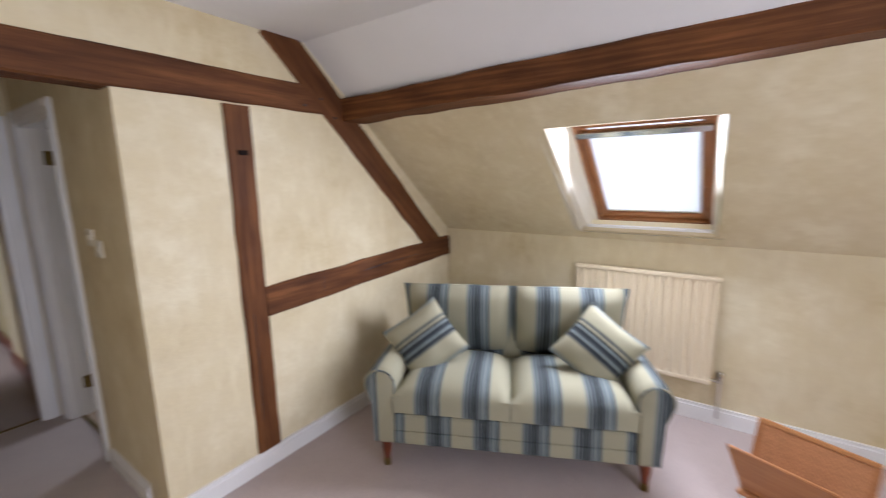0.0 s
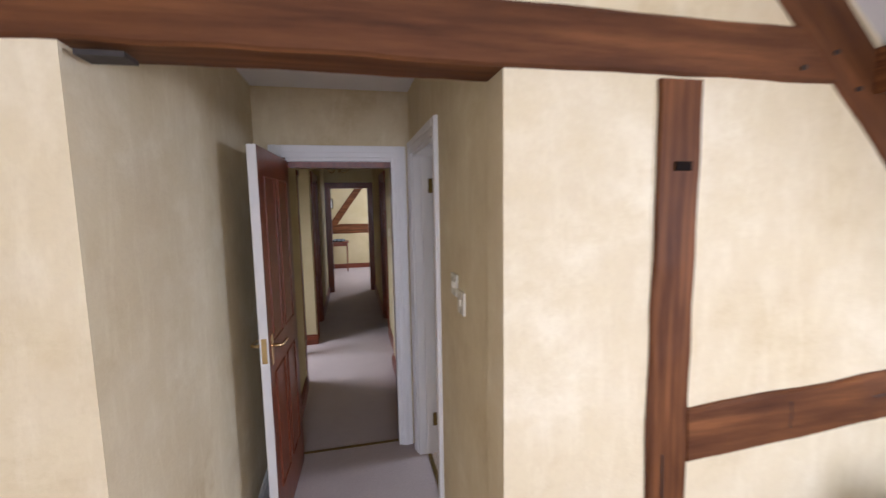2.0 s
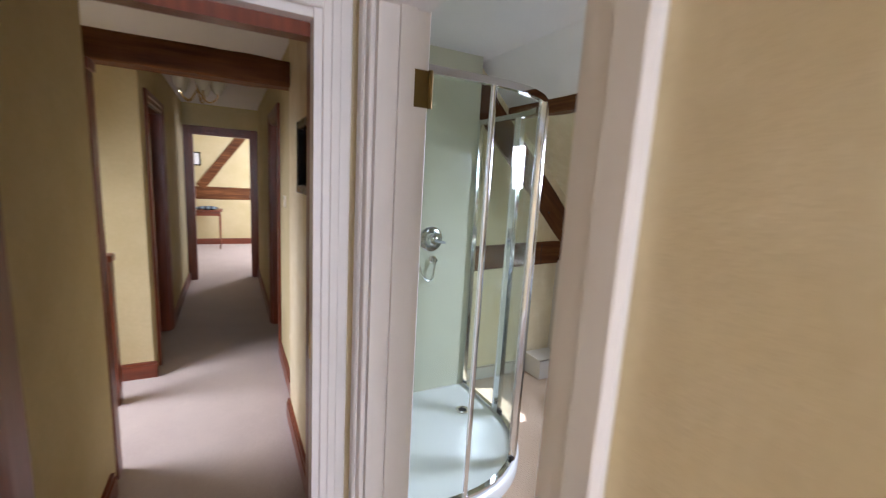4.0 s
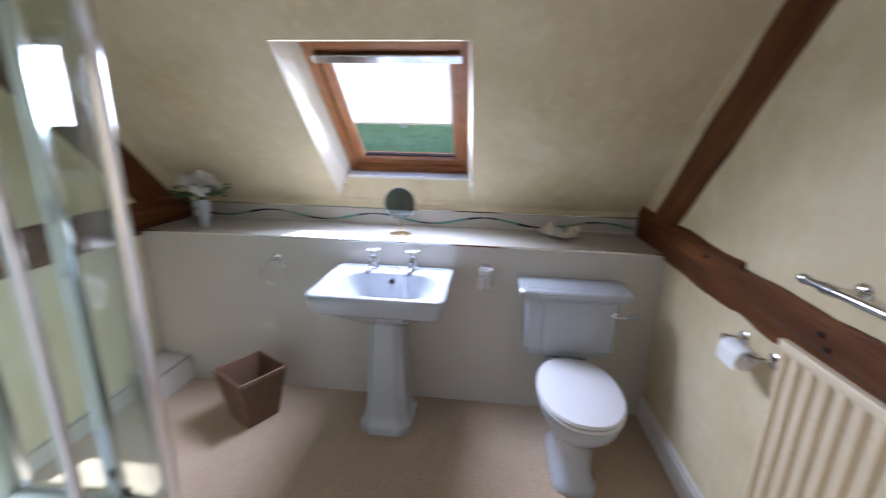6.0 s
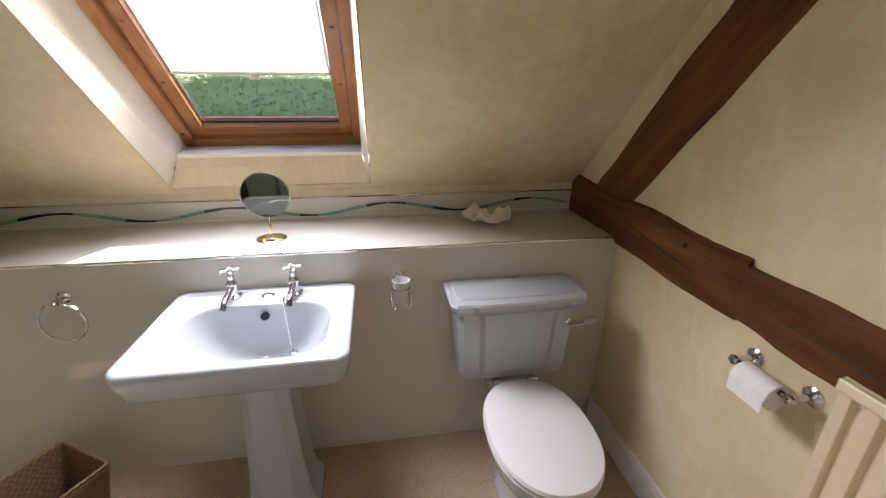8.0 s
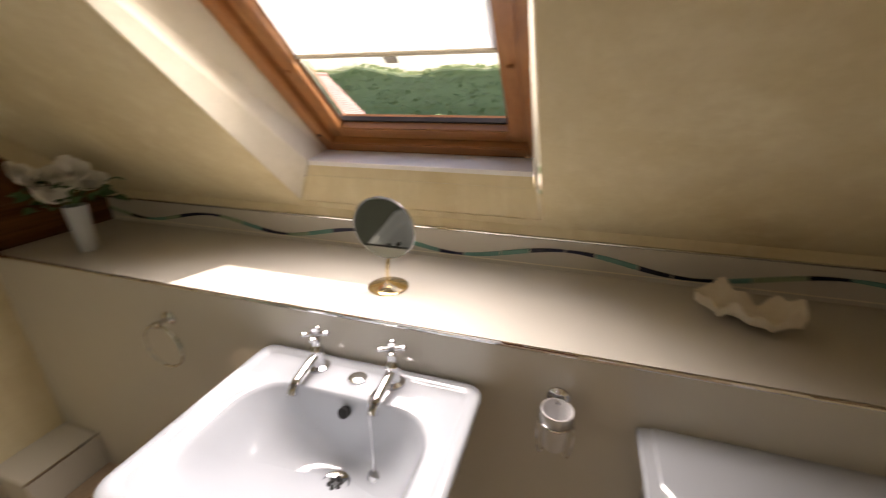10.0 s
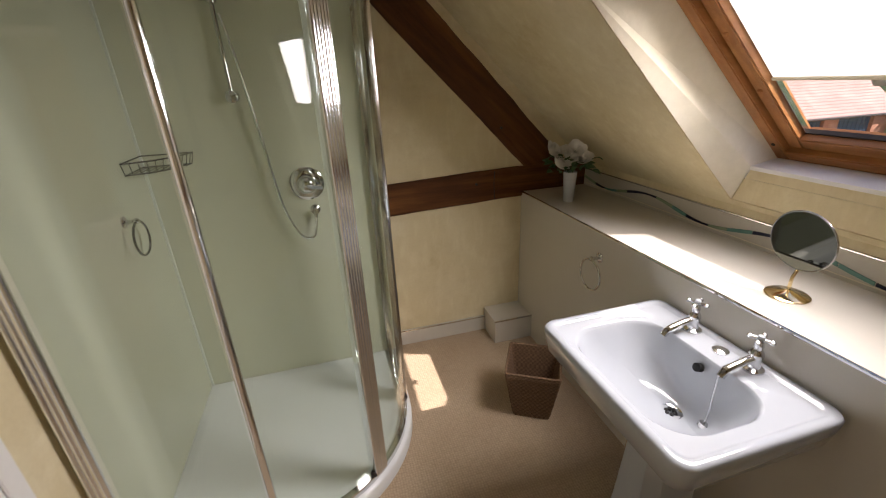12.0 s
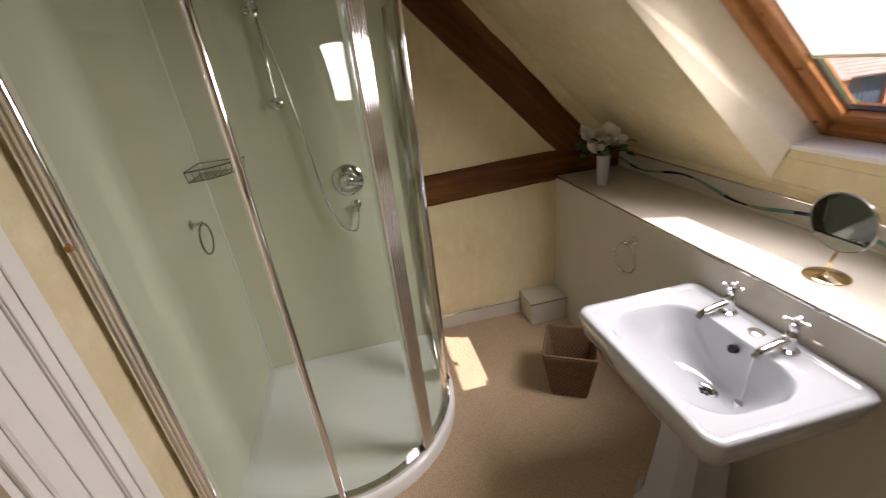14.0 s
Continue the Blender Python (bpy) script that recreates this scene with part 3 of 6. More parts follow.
skirting("baseboard_passage_left", -0.355, -0.335, 2.69, 4.42, 0.105, GLOSS_WHITE, "white painted skirting board", "+x")
skirting("baseboard_passage_right", 0.57, 0.59, 2.94, 3.455, 0.105, GLOSS_WHITE, "white painted skirting board", "-x")
skirting("baseboard_bathroom", 0.8, 2.742, 2.94, 2.962, 0.13, GLOSS_WHITE, "white painted skirting board with a moulded top", "+y")
skirting("baseboard_hall_right", 0.617, 0.64, 5.92, 6.87, 0.12, MAHOGANY[1], "polished mahogany skirting board", "-x")
skirting("baseboard_hall_right_near", 0.567, 0.59, 4.54, 5.9, 0.12, MAHOGANY[1], "polished mahogany skirting board", "-x")
skirting("baseboard_hall_right_end", 0.617, 0.64, 7.8, 9.85, 0.12, MAHOGANY[1], "polished mahogany skirting board", "-x")
skirting("baseboard_hall_left", -0.26, -0.237, 4.54, 5.5, 0.12, MAHOGANY[1], "polished mahogany skirting board", "+x")
skirting("baseboard_hall_left_end", -0.26, -0.237, 7.9, 9.85, 0.12, MAHOGANY[1], "polished mahogany skirting board", "+x")
skirting("baseboard_wall_return", -0.5, -0.237, 6.777, 6.8, 0.12, MAHOGANY[0], "polished mahogany skirting board", "-y")
skirting("baseboard_far_room", -2.3, 2.2, 12.977, 13.0, 0.12, MAHOGANY[0], "polished mahogany skirting board", "-y")

# timber frame
FRAME = "oak timber frame"
timber("tie_beam", (-2.3, 2.678, 2.074), (1.66, 2.678, 2.09), 0.152, 0.135, (0, -1, 0), TIMBER[0], "dark red stained oak tie beam with worn edges", FRAME, seed=1)
timber("timber_post", (1.103, 2.676, 0.104), (1.092, 2.676, 2.0), 0.14, 0.05, (0, -1, 0), TIMBER[2], "dark red stained upright oak post with a peg slot", FRAME, seed=2)
timber("timber_rail", (1.16, 2.671, 0.965), (2.965, 2.671, 1.032), 0.17, 0.05, (0, -1, 0), TIMBER[0], "dark red stained oak mid rail with worn edges", FRAME, seed=3)
timber("timber_brace", (1.322, 2.678, 2.445), (2.79, 2.678, 1.028), 0.185, 0.05, (0, -1, 0), TIMBER_BRACE, "dark red stained sloping oak brace", FRAME, seed=4)
timber("purlin", (1.785, 2.69, 2.058), (1.785, -1.65, 2.165), 0.13, 0.2, (-1, 0, 0), TIMBER[1], "long dark red stained oak purlin under the roof slope", FRAME, seed=5)
timber("timber_rail", (2.12, 2.957, 1.02), (3.2, 2.957, 1.052), 0.19, 0.04, (0, 1, 0), TIMBER[0], "dark red stained oak rail above the cistern", FRAME, wear=0.016, seed=6)
timber("timber_rail", (0.72, 2.957, 0.972), (2.12, 2.957, 1.012), 0.172, 0.04, (0, 1, 0), TIMBER[0], "dark red stained oak rail behind the radiator", FRAME, wear=0.016, seed=7)
timber("timber_brace", (1.63, 2.952, 2.455), (2.95, 2.952, 1.00), 0.215, 0.04, (0, 1, 0), TIMBER_BRACE, "dark red stained sloping oak brace", FRAME, seed=8)
timber("timber_post", (1.205, 2.958, 0.13), (1.19, 2.958, 2.3), 0.16, 0.045, (0, 1, 0), TIMBER[2], "dark red stained upright oak post", FRAME, seed=9)
timber("timber_rail", (1.83, 5.882, 0.995), (3.2, 5.882, 1.045), 0.19, 0.04, (0, -1, 0), TIMBER[0], "dark red stained oak rail on the gable end", FRAME, seed=10)
timber("timber_brace", (1.62, 5.888, 2.44), (2.99, 5.888, 1.035), 0.215, 0.04, (0, -1, 0), TIMBER_BRACE, "dark red stained sloping oak brace on the gable end", FRAME, seed=11)
timber("purlin", (2.13, 5.9, 2.11), (2.13, 2.94, 2.10), 0.13, 0.14, (-1, 0, 0), TIMBER[1], "dark red stained oak purlin in the bathroom", FRAME, seed=12)
timber("hall_beam", (-1.6, 5.86, 2.11), (0.66, 5.86, 2.11), 0.14, 0.14, (0, -1, 0), TIMBER[0], "dark stained oak beam across the hall", FRAME, seed=13)
timber("timber_rail", (-2.3, 12.985, 1.06), (2.2, 12.985, 1.06), 0.25, 0.04, (0, -1, 0), TIMBER[0], "dark oak rail on the far room wall", FRAME, seed=14)
timber("timber_brace", (-0.25, 12.982, 1.18), (0.75, 12.982, 2.55), 0.17, 0.04, (0, -1, 0), TIMBER[0], "dark sloping oak brace on the far room wall", FRAME, seed=15)
# Solid block, not a recess; its dark colour stands for the hollow's shade.
solo("peg_slot", B(1.075, 1.125, 2.668, 2.69, 1.755, 1.78), MATT_DARK, "mortice slot in the oak post, its shade put into the colour", "mortice slot")
solo("iron_plate", B(-0.33, -0.24, 2.69, 2.75, 1.985, 1.996), IRON, "dark iron plate under the tie beam", "plate")


# oak pegs and drying splits that show on the timbers
def peg(beam, x, y, z, out):
    m = Matrix.Translation((x, y, z)) @ pose(0, 0, 0, -90 * out, 0, 0)
    part("peg", lathe([(0.0075, -0.01), (0.0075, 0.002), (0.004, 0.004)], 10, m), IRON, beam, "dark oak peg")


def split(beam, pts):
    part("split", tube(pts, 0.0022, 5, smooth=4), IRON, beam, "dark drying split")


by_name = bpy.data.objects
tie, rail_bed, brace_bed, post_bed = by_name["tie_beam"], by_name["timber_rail"], by_name["timber_brace"], by_name["timber_post"]
peg(tie, 1.50, 2.680, 2.05, 1)
peg(tie, -0.9, 2.680, 2.05, 1)
for x, z in ((1.62, 2.10), (1.72, 2.0)):
    peg(brace_bed, x, 2.681, z, 1)
split(rail_bed, [(1.545, 2.670, 1.03), (1.55, 2.670, 0.99), (1.545, 2.670, 0.95), (1.55, 2.670, 0.94)])
split(rail_bed, [(1.9, 2.670, 1.0), (2.2, 2.670, 1.015), (2.5, 2.670, 1.02)])
split(post_bed, [(1.07, 2.675, 0.3), (1.08, 2.675, 0.7), (1.075, 2.675, 0.92)])
bath_rail, bath_rail_low, end_rail = by_name["timber_rail.001"], by_name["timber_rail.002"], by_name["timber_rail.003"]
for beam, x, z in ((bath_rail, 2.35, 1.07), (bath_rail_low, 1.72, 1.03), (bath_rail_low, 1.69, 1.0), (bath_rail_low, 1.26, 0.95)):
    peg(beam, x, 2.956, z, -1)
split(bath_rail_low, [(2.0, 2.958, 1.0), (1.7, 2.958, 0.985), (1.45, 2.958, 0.97)])
split(bath_rail, [(2.7, 2.958, 1.05), (2.5, 2.958, 1.02), (2.3, 2.958, 1.0)])
split(end_rail, [(2.56, 5.881, 1.11), (2.555, 5.881, 1.03), (2.56, 5.881, 0.93)])
peg(end_rail, 2.44, 5.884, 1.04, 1)
brace_end = by_name["timber_brace.002"]
peg(brace_end, 2.6, 5.889, 1.36, 1)

# door linings and architraves
def lining_x(name, x0, x1, y0, y1, top, material, label, w=0.075, stop=True):
    """The frame of a doorway through a wall whose faces look along x."""
    root = thing(name, label, "door frame", kind="structure")
    t = 0.03
    part("jamb", B(x0, x1, y0, y0 + t, 0, top), material, root)
    part("jamb", B(x0, x1, y1 - t, y1, 0, top), material, root)
    part("head", B(x0, x1, y0 + t, y1 - t, top - t, top), material, root)
    for sx, s in ((x0, -1), (x1, 1)):
        for ya, yb, za, zb in ((y0 - w + 0.01, y0 + 0.01, 0, top + w - 0.01), (y1 - 0.01, y1 + w - 0.01, 0, top + w - 0.01), (y0 + 0.01, y1 - 0.01, top - 0.01, top + w - 0.01)):
            bm = B(*sorted((sx, sx + s * 0.014)), ya, yb, za, zb, 0.003)
            up = zb - za > 1
            if up:
                outer = ya < y0 - 0.02
                box(bm, *sorted((sx + s * 0.014, sx + s * 0.022)), ya + (0 if outer else 0.035), yb - (0.035 if outer else 0), za, zb, 0.003)
                c = (ya + yb) / 2
                box(bm, *sorted((sx + s * 0.014, sx + s * 0.019)), c - 0.006, c + 0.004, za, zb, 0.002)
            else:
                box(bm, *sorted((sx + s * 0.014, sx + s * 0.022)), ya, yb, za + 0.035, zb, 0.003)
            part("architrave", bm, material, root)
    if stop:
        xs = x0 + (x1 - x0) * 0.55
        part("stop", B(xs - 0.02, xs + 0.02, y0 + t, y0 + t + 0.012, 0, top - t), material, root)
        part("stop", B(xs - 0.02, xs + 0.02, y1 - t - 0.012, y1 - t, 0, top - t), material, root)
    return root


def lining_y(name, y0, y1, x0, x1, top, front, back, label, w=0.075):
    """The frame of a doorway through a wall whose faces look along y; front faces -y."""
    root = thing(name, label, "door frame", kind="structure")
    t = 0.03
    for xa, xb in ((x0, x0 + t), (x1 - t, x1)):
        part("jamb", B(xa, xb, y0, (y0 + y1) / 2, 0, top), front if xa > x0 else back, root)
        part("jamb", B(xa, xb, (y0 + y1) / 2, y1, 0, top), back, root)
    part("head", B(x0 + t, x1 - t, y0 + 0.012, (y0 + y1) / 2, top - t, top), front, root)
    part("head", B(x0 + t, x1 - t, (y0 + y1) / 2, y1, top - t - (0.035 if back is not front else 0), top), back, root)
    for sy, s, mat in ((y0, -1, front), (y1, 1, back)):
        for xa, xb, za, zb in ((x0 - w + 0.01, x0 + 0.01, 0, top + w - 0.01), (x1 - 0.01, x1 + w - 0.01, 0, top + w - 0.01), (x0 + 0.01, x1 - 0.01, top - 0.01, top + w - 0.01)):
            bm = B(xa, xb, *sorted((sy, sy + s * 0.014)), za, zb, 0.003)
            if zb - za > 1:
                box(bm, xa + 0.02, xb - 0.03, *sorted((sy + s * 0.014, sy + s * 0.022)), za, zb, 0.003)
            else:
                box(bm, xa, xb, *sorted((sy + s * 0.014, sy + s * 0.022)), za + 0.03, zb, 0.003)
            part("architrave", bm, mat, root)
    return root


bath_frame = lining_x("door_frame_bathroom", 0.59, 0.72, DY0, DY1, 2.0, GLOSS_WHITE, "white painted moulded frame of the bathroom doorway")
for z in (1.79, 0.24):
    hinge = part("hinge", B(0.655, 0.722, DY1 - 0.0335, DY1 - 0.028, z - 0.045, z + 0.045, 0.001), BRASS_OLD, bath_frame, "dull brass butt hinge")
    part("knuckle", lathe([(0.007, z - 0.046), (0.007, z + 0.046)], 10, Matrix.Translation((0.728, DY1 - 0.034, 0))), BRASS_OLD, hinge)
bm = B(0.72, 0.734, 4.485, 4.592, 0, 2.07, 0.003)
box(bm, 0.734, 0.742, 4.525, 4.572, 0, 2.07, 0.003)
box(bm, 0.734, 0.739, 4.487, 4.500, 0, 2.07, 0.002)
part("outer_architrave", bm, GLOSS_WHITE, bath_frame)
# Added fixed board in place of the closed door's moulded panel.
bm = B(0.72, 0.727, 4.367, 4.483, 0, 2.07, 0.002)
box(bm, 0.727, 0.733, 4.400, 4.440, 0.16, 1.98, 0.002)
part("door_panel_filler", bm, GLOSS_WHITE, bath_frame, "white painted board in place of the closed door's panel")
hall_frame = lining_y("door_frame_hall", 4.42, 4.53, -0.21, 0.50, 1.985, GLOSS_WHITE, MAHOGANY[2], "hall door frame, white outside and mahogany inside")
part("strike_plate", B(0.467, 0.4705, 4.45, 4.475, 1.03, 1.11), BRASS, hall_frame, "small brass strike plate")
lining_y("door_frame_far", 9.85, 9.95, -0.18, 0.57, 2.03, MAHOGANY[2], MAHOGANY[2], "dark mahogany frame of the far doorway", 0.09)
lining_x("door_frame_hall_right", 0.64, 0.72, 6.95, 7.72, 2.03, MAHOGANY[2], "dark mahogany frame of a side doorway", 0.08, False)
lining_x("door_frame_hall_left", -0.36, -0.26, 7.05, 7.82, 2.03, MAHOGANY[2], "dark mahogany frame of a side doorway", 0.08, False)
setting("threshold_strip", B(-0.18, 0.47, 4.465, 4.488, 0.0, 0.006, 0.002), BRASS_OLD, "thin brass carpet strip in the doorway", "threshold strip")
setting("threshold_bathroom", B(0.642, 0.668, DY0 + 0.03, DY1 - 0.03, 0.0, 0.006, 0.002), BRASS_OLD, "thin brass carpet strip in the doorway", "threshold strip")


# roof windows
def roof_window(name, xb, zb, y0, y1, m, zf, hole, drop, label, slim=False):
    """A pine roof window set above a slope. xb, zb: the foot of its frame; drop: how far the blind comes down (1 is all)."""
    s = math.hypot(1, m)
    v, n = Vector((-1, 0, m)) / s, Vector((-m, 0, -1)) / s
    length = 0.95
    root = thing(name, label, "roof window", kind="structure")

    def at(y, a, b):
        return Vector((xb, y, zb)) + v * a + n * b

    def bar(nm, ya, yb, a0, a1, b0, b1, mat, par=root, lab="", bev=0.004):
        bm = bmesh.new()
        vs = [bm.verts.new(at(y, a, b)) for y in (ya, yb) for a in (a0, a1) for b in (b0, b1)]
        for f in ((0, 1, 3, 2), (4, 6, 7, 5), (0, 4, 5, 1), (2, 3, 7, 6), (0, 2, 6, 4), (1, 5, 7, 3)):
            bm.faces.new([vs[i] for i in f])
        if bev:
            bmesh.ops.bevel(bm, geom=bm.edges[:], offset=bev, segments=2, affect="EDGES")
        return part(nm, bm, mat, par, lab)

    # plaster reveal between the slope and the frame
    hx0, hx1, hy0, hy1 = hole
    e = 0.004
    hx0, hx1, hy0, hy1 = hx0 - e, hx1 + e, hy0 + e, hy1 - e
    inner = [Vector((hx0, hy0, zf(hx0))), Vector((hx0, hy1, zf(hx0))), Vector((hx1, hy1, zf(hx1))), Vector((hx1, hy0, zf(hx1)))]
    outer = [at(y0, 0, 0), at(y1, 0, 0), at(y1, length, 0), at(y0, length, 0)]
    bm = bmesh.new()
    for k in (0, 1):
        grow = 0.05 * k
        a = [bm.verts.new(p + Vector((0, grow * (-1 if p.y < (hy0 + hy1) / 2 else 1), 0))) for p in inner]
        f0 = [bm.verts.new(p + Vector((0, grow * (-1 if p.y < (hy0 + hy1) / 2 else 1), -grow if i < 2 else grow))) for i, p in enumerate(outer)]
        r = [bm.verts.new(Vector((hx0, y, zb - 0.018 - grow))) for y in (hy0 + 0.03 - grow, hy1 - 0.05 + grow)]
        if k == 0:
            corners = [v.co.copy() for v in (a[0], a[1], r[1], r[0], f0[1], f0[0])]
        else:
            bm.faces.new((r[0], r[1], f0[1], f0[0]))
        bm.faces.new((a[0], r[0], f0[0], f0[3], a[3]))
        bm.faces.new((a[1], r[1], f0[1], f0[2], a[2]))
        bm.faces.new((a[3], a[2], f0[2], f0[3]))
    part("reveal", bm, REVEAL, root, "cream plastered window reveal")
    c = corners
    foot = bmesh.new()
    loft(foot, [[p, p + Vector((0, 0, 0.0)) + q, p + q + Vector((0.03, 0, 0)), p + Vector((0.03, 0, 0))] for p, q in ((c[0] + Vector((0.002, 0.001, 0)), c[3] - c[0] - Vector((0, 0, 0.014))), (c[1] + Vector((0.002, -0.001, 0)), c[2] - c[1] - Vector((0, 0, 0.014))))])
    part("riser", foot, PLASTER, root, "ochre plastered riser under the sill")
    sill = bmesh.new()
    d = Vector((0, 0, -0.014))
    nose = Vector((-0.003, 0, 0))
    loft(sill, [[c[3] + nose, c[5], c[5] + d, c[3] + nose + d], [c[2] + nose, c[4], c[4] + d, c[2] + nose + d]])
    part("sill", sill, GLOSS_WHITE, root, "thin white painted sill")
    f = 0.026 if slim else 0.045
    bar("frame_side", y0 - 0.03, y0 + f, -0.02, length + 0.02, -0.10, 0.0, PINE[0], lab="varnished pine outer frame")
    bar("frame_side", y1 - f, y1 + 0.03, -0.02, length + 0.02, -0.10, 0.0, PINE[0])
    bar("frame_bottom", y0 + f, y1 - f, -0.03, f, -0.10, 0.0, PINE[1])
    bar("frame_top", y0 + f, y1 - f, length - f, length + 0.02, -0.10, 0.0, PINE[1])
    g = 0.030 if slim else 0.052
    a0, a1, ya, yb = f + 0.004, length - f - 0.004, y0 + f + 0.003, y1 - f - 0.003
    sash = bar("sash_side", ya, ya + g, a0, a1, -0.085, -0.022, PINE[0], lab="varnished pine sash")
    bar("sash_side", yb - g, yb, a0, a1, -0.085, -0.022, PINE[0])
    bar("sash_bottom", ya + g, yb - g, a0, a0 + g, -0.085, -0.022, PINE[1])
    bar("sash_top", ya + g, yb - g, a1 - g, a1, -0.085, -0.022, PINE[1])
    pane = bar("pane", ya + g - 0.005, yb - g + 0.005, a0 + g - 0.005, a1 - g + 0.005, -0.075, -0.069, GLASS, bev=0)
    pane.visible_shadow = False
    bar("glazing_bead", ya + g, ya + g + 0.008, a0 + g, a1 - g, -0.068, -0.05, ALU, bev=0.001)
    bar("glazing_bead", yb - g - 0.008, yb - g, a0 + g, a1 - g, -0.068, -0.05, ALU, bev=0.001)
    bar("glazing_bead", ya + g, yb - g, a0 + g, a0 + g + 0.008, -0.068, -0.05, IRON, bev=0.001)
    # roller blind
    bar("blind_case", y0 + f - 0.01, y1 - f + 0.01, length - 0.105, length - 0.062, -0.02, 0.018, ALU, lab="silver blind case")
    low = a1 - g - (a1 - a0 - 2 * g) * drop
    w0 = g + 0.008
    bar("blind_cloth", ya + w0, yb - w0, low, a1 - g + 0.02, -0.050, -0.047, BLIND, lab="white translucent roller blind", bev=0)
    bar("blind_bar", ya + g + 0.004, yb - g - 0.004, low - 0.006, low + 0.006, -0.056, -0.041, REVEAL, bev=0.002)
    mid = (ya + yb) / 2
    bar("pull_tab", mid - 0.02, mid + 0.02, low - 0.03, low - 0.004, -0.047, -0.041, ALU, bev=0.002)
    for y in (ya + g * 0.45, yb - g * 0.45):
        for a in (0.36, 0.62):
            bar("runner_clip", y - 0.008, y + 0.008, a, a + 0.012, -0.022, -0.012, PINE[1], bev=0.002)
    k = lathe([(0.007, 0), (0.007, 0.004)], 10, Matrix.Translation(at(y1 - 0.02, 0.09, -0.001)) @ Vector((0, 0, 1)).rotation_difference(n).to_matrix().to_4x4())
    part("screw_cap", k, IRON, root)
    # slates of the roof outside hide the frame's edge
    return root


roof_window("window_bathroom", 3.29, 1.30, 3.99, 4.775, 0.9, z_bath, (3.157, 2.37, 3.965, 4.82), 0.61, "pine roof window with a white blind mostly drawn down")
roof_window("window_bedroom", 3.05, 1.30, 0.70, 1.40, M_BED, z_bed, (2.89, 2.135, 0.66, 1.485), 0.985, "pine roof window with its white blind drawn down", True)
rear = thing("window_rear", "plain white framed rear window", "window", kind="structure")
for a in ((-0.48, -0.42, 0.9, 2.0), (0.81, 0.87, 0.9, 2.0)):
    part("frame_side", B(a[0], a[1], -1.74, -1.66, a[2], a[3]), GLOSS_WHITE, rear)
for a in ((0.9, 0.96), (1.94, 2.0)):
    part("frame_rail", B(-0.42, 0.81, -1.74, -1.66, *a), GLOSS_WHITE, rear)
part("pane", B(-0.42, 0.81, -1.71, -1.705, 0.96, 1.94), GLASS, rear).visible_shadow = False

# tiled ledge of the bathroom
setting("wall_ledge_front", B(2.75, 2.85, 2.94, 5.9, 0, 0.955), PANEL, "cream gloss tiled boxing below the ledge", "boxing")
setting("ledge_top", B(2.746, 3.26, 2.94, 5.9, 0.955, 0.963), PANEL, "cream gloss tiled ledge top", "ledge")
setting("ledge_upstand", B(3.19, 3.26, 2.94, 5.9, 0.963, 1.069), PANEL, "cream tiled upstand behind the ledge", "upstand")
setting("ledge_trim", B(2.741, 2.75, 2.94, 5.9, 0.957, 0.967, 0.003, 2), CHROME, "thin chrome tile trim along the ledge", "trim")
setting("wall_foot_bathroom", B(3.188, 3.26, 2.94, 5.9, 1.070, 1.125), PLASTER, "ochre plaster at the foot of the slope", "wall")
setting("upstand_trim", B(3.182, 3.194, 2.96, 5.87, 1.067, 1.075, 0.002), CHROME, "thin chrome tile trim above the upstand", "trim")
setting("upstand_joint", B(3.1885, 3.19, 2.96, 5.87, 0.976, 0.980), REVEAL, "pale tile joint", "trim")
setting("pipe_box", B(2.49, 2.75, 5.69, 5.9, 0, 0.165, 0.003), PANEL, "small cream tiled pipe boxing in the corner", "boxing")
setting("pipe_box_trim", B(2.486, 2.75, 5.686, 5.692, 0.16, 0.169), CHROME, "thin chrome tile trim", "trim")
setting("tile_skirting", B(1.83, 2.49, 5.876, 5.9, 0, 0.10), PANEL, "cream tiled skirting on the gable end", "skirting")
setting("tile_skirting_trim", B(1.83, 2.49, 5.872, 5.88, 0.098, 0.106, 0.002), CHROME, "thin chrome trim on the tiled skirting", "trim")

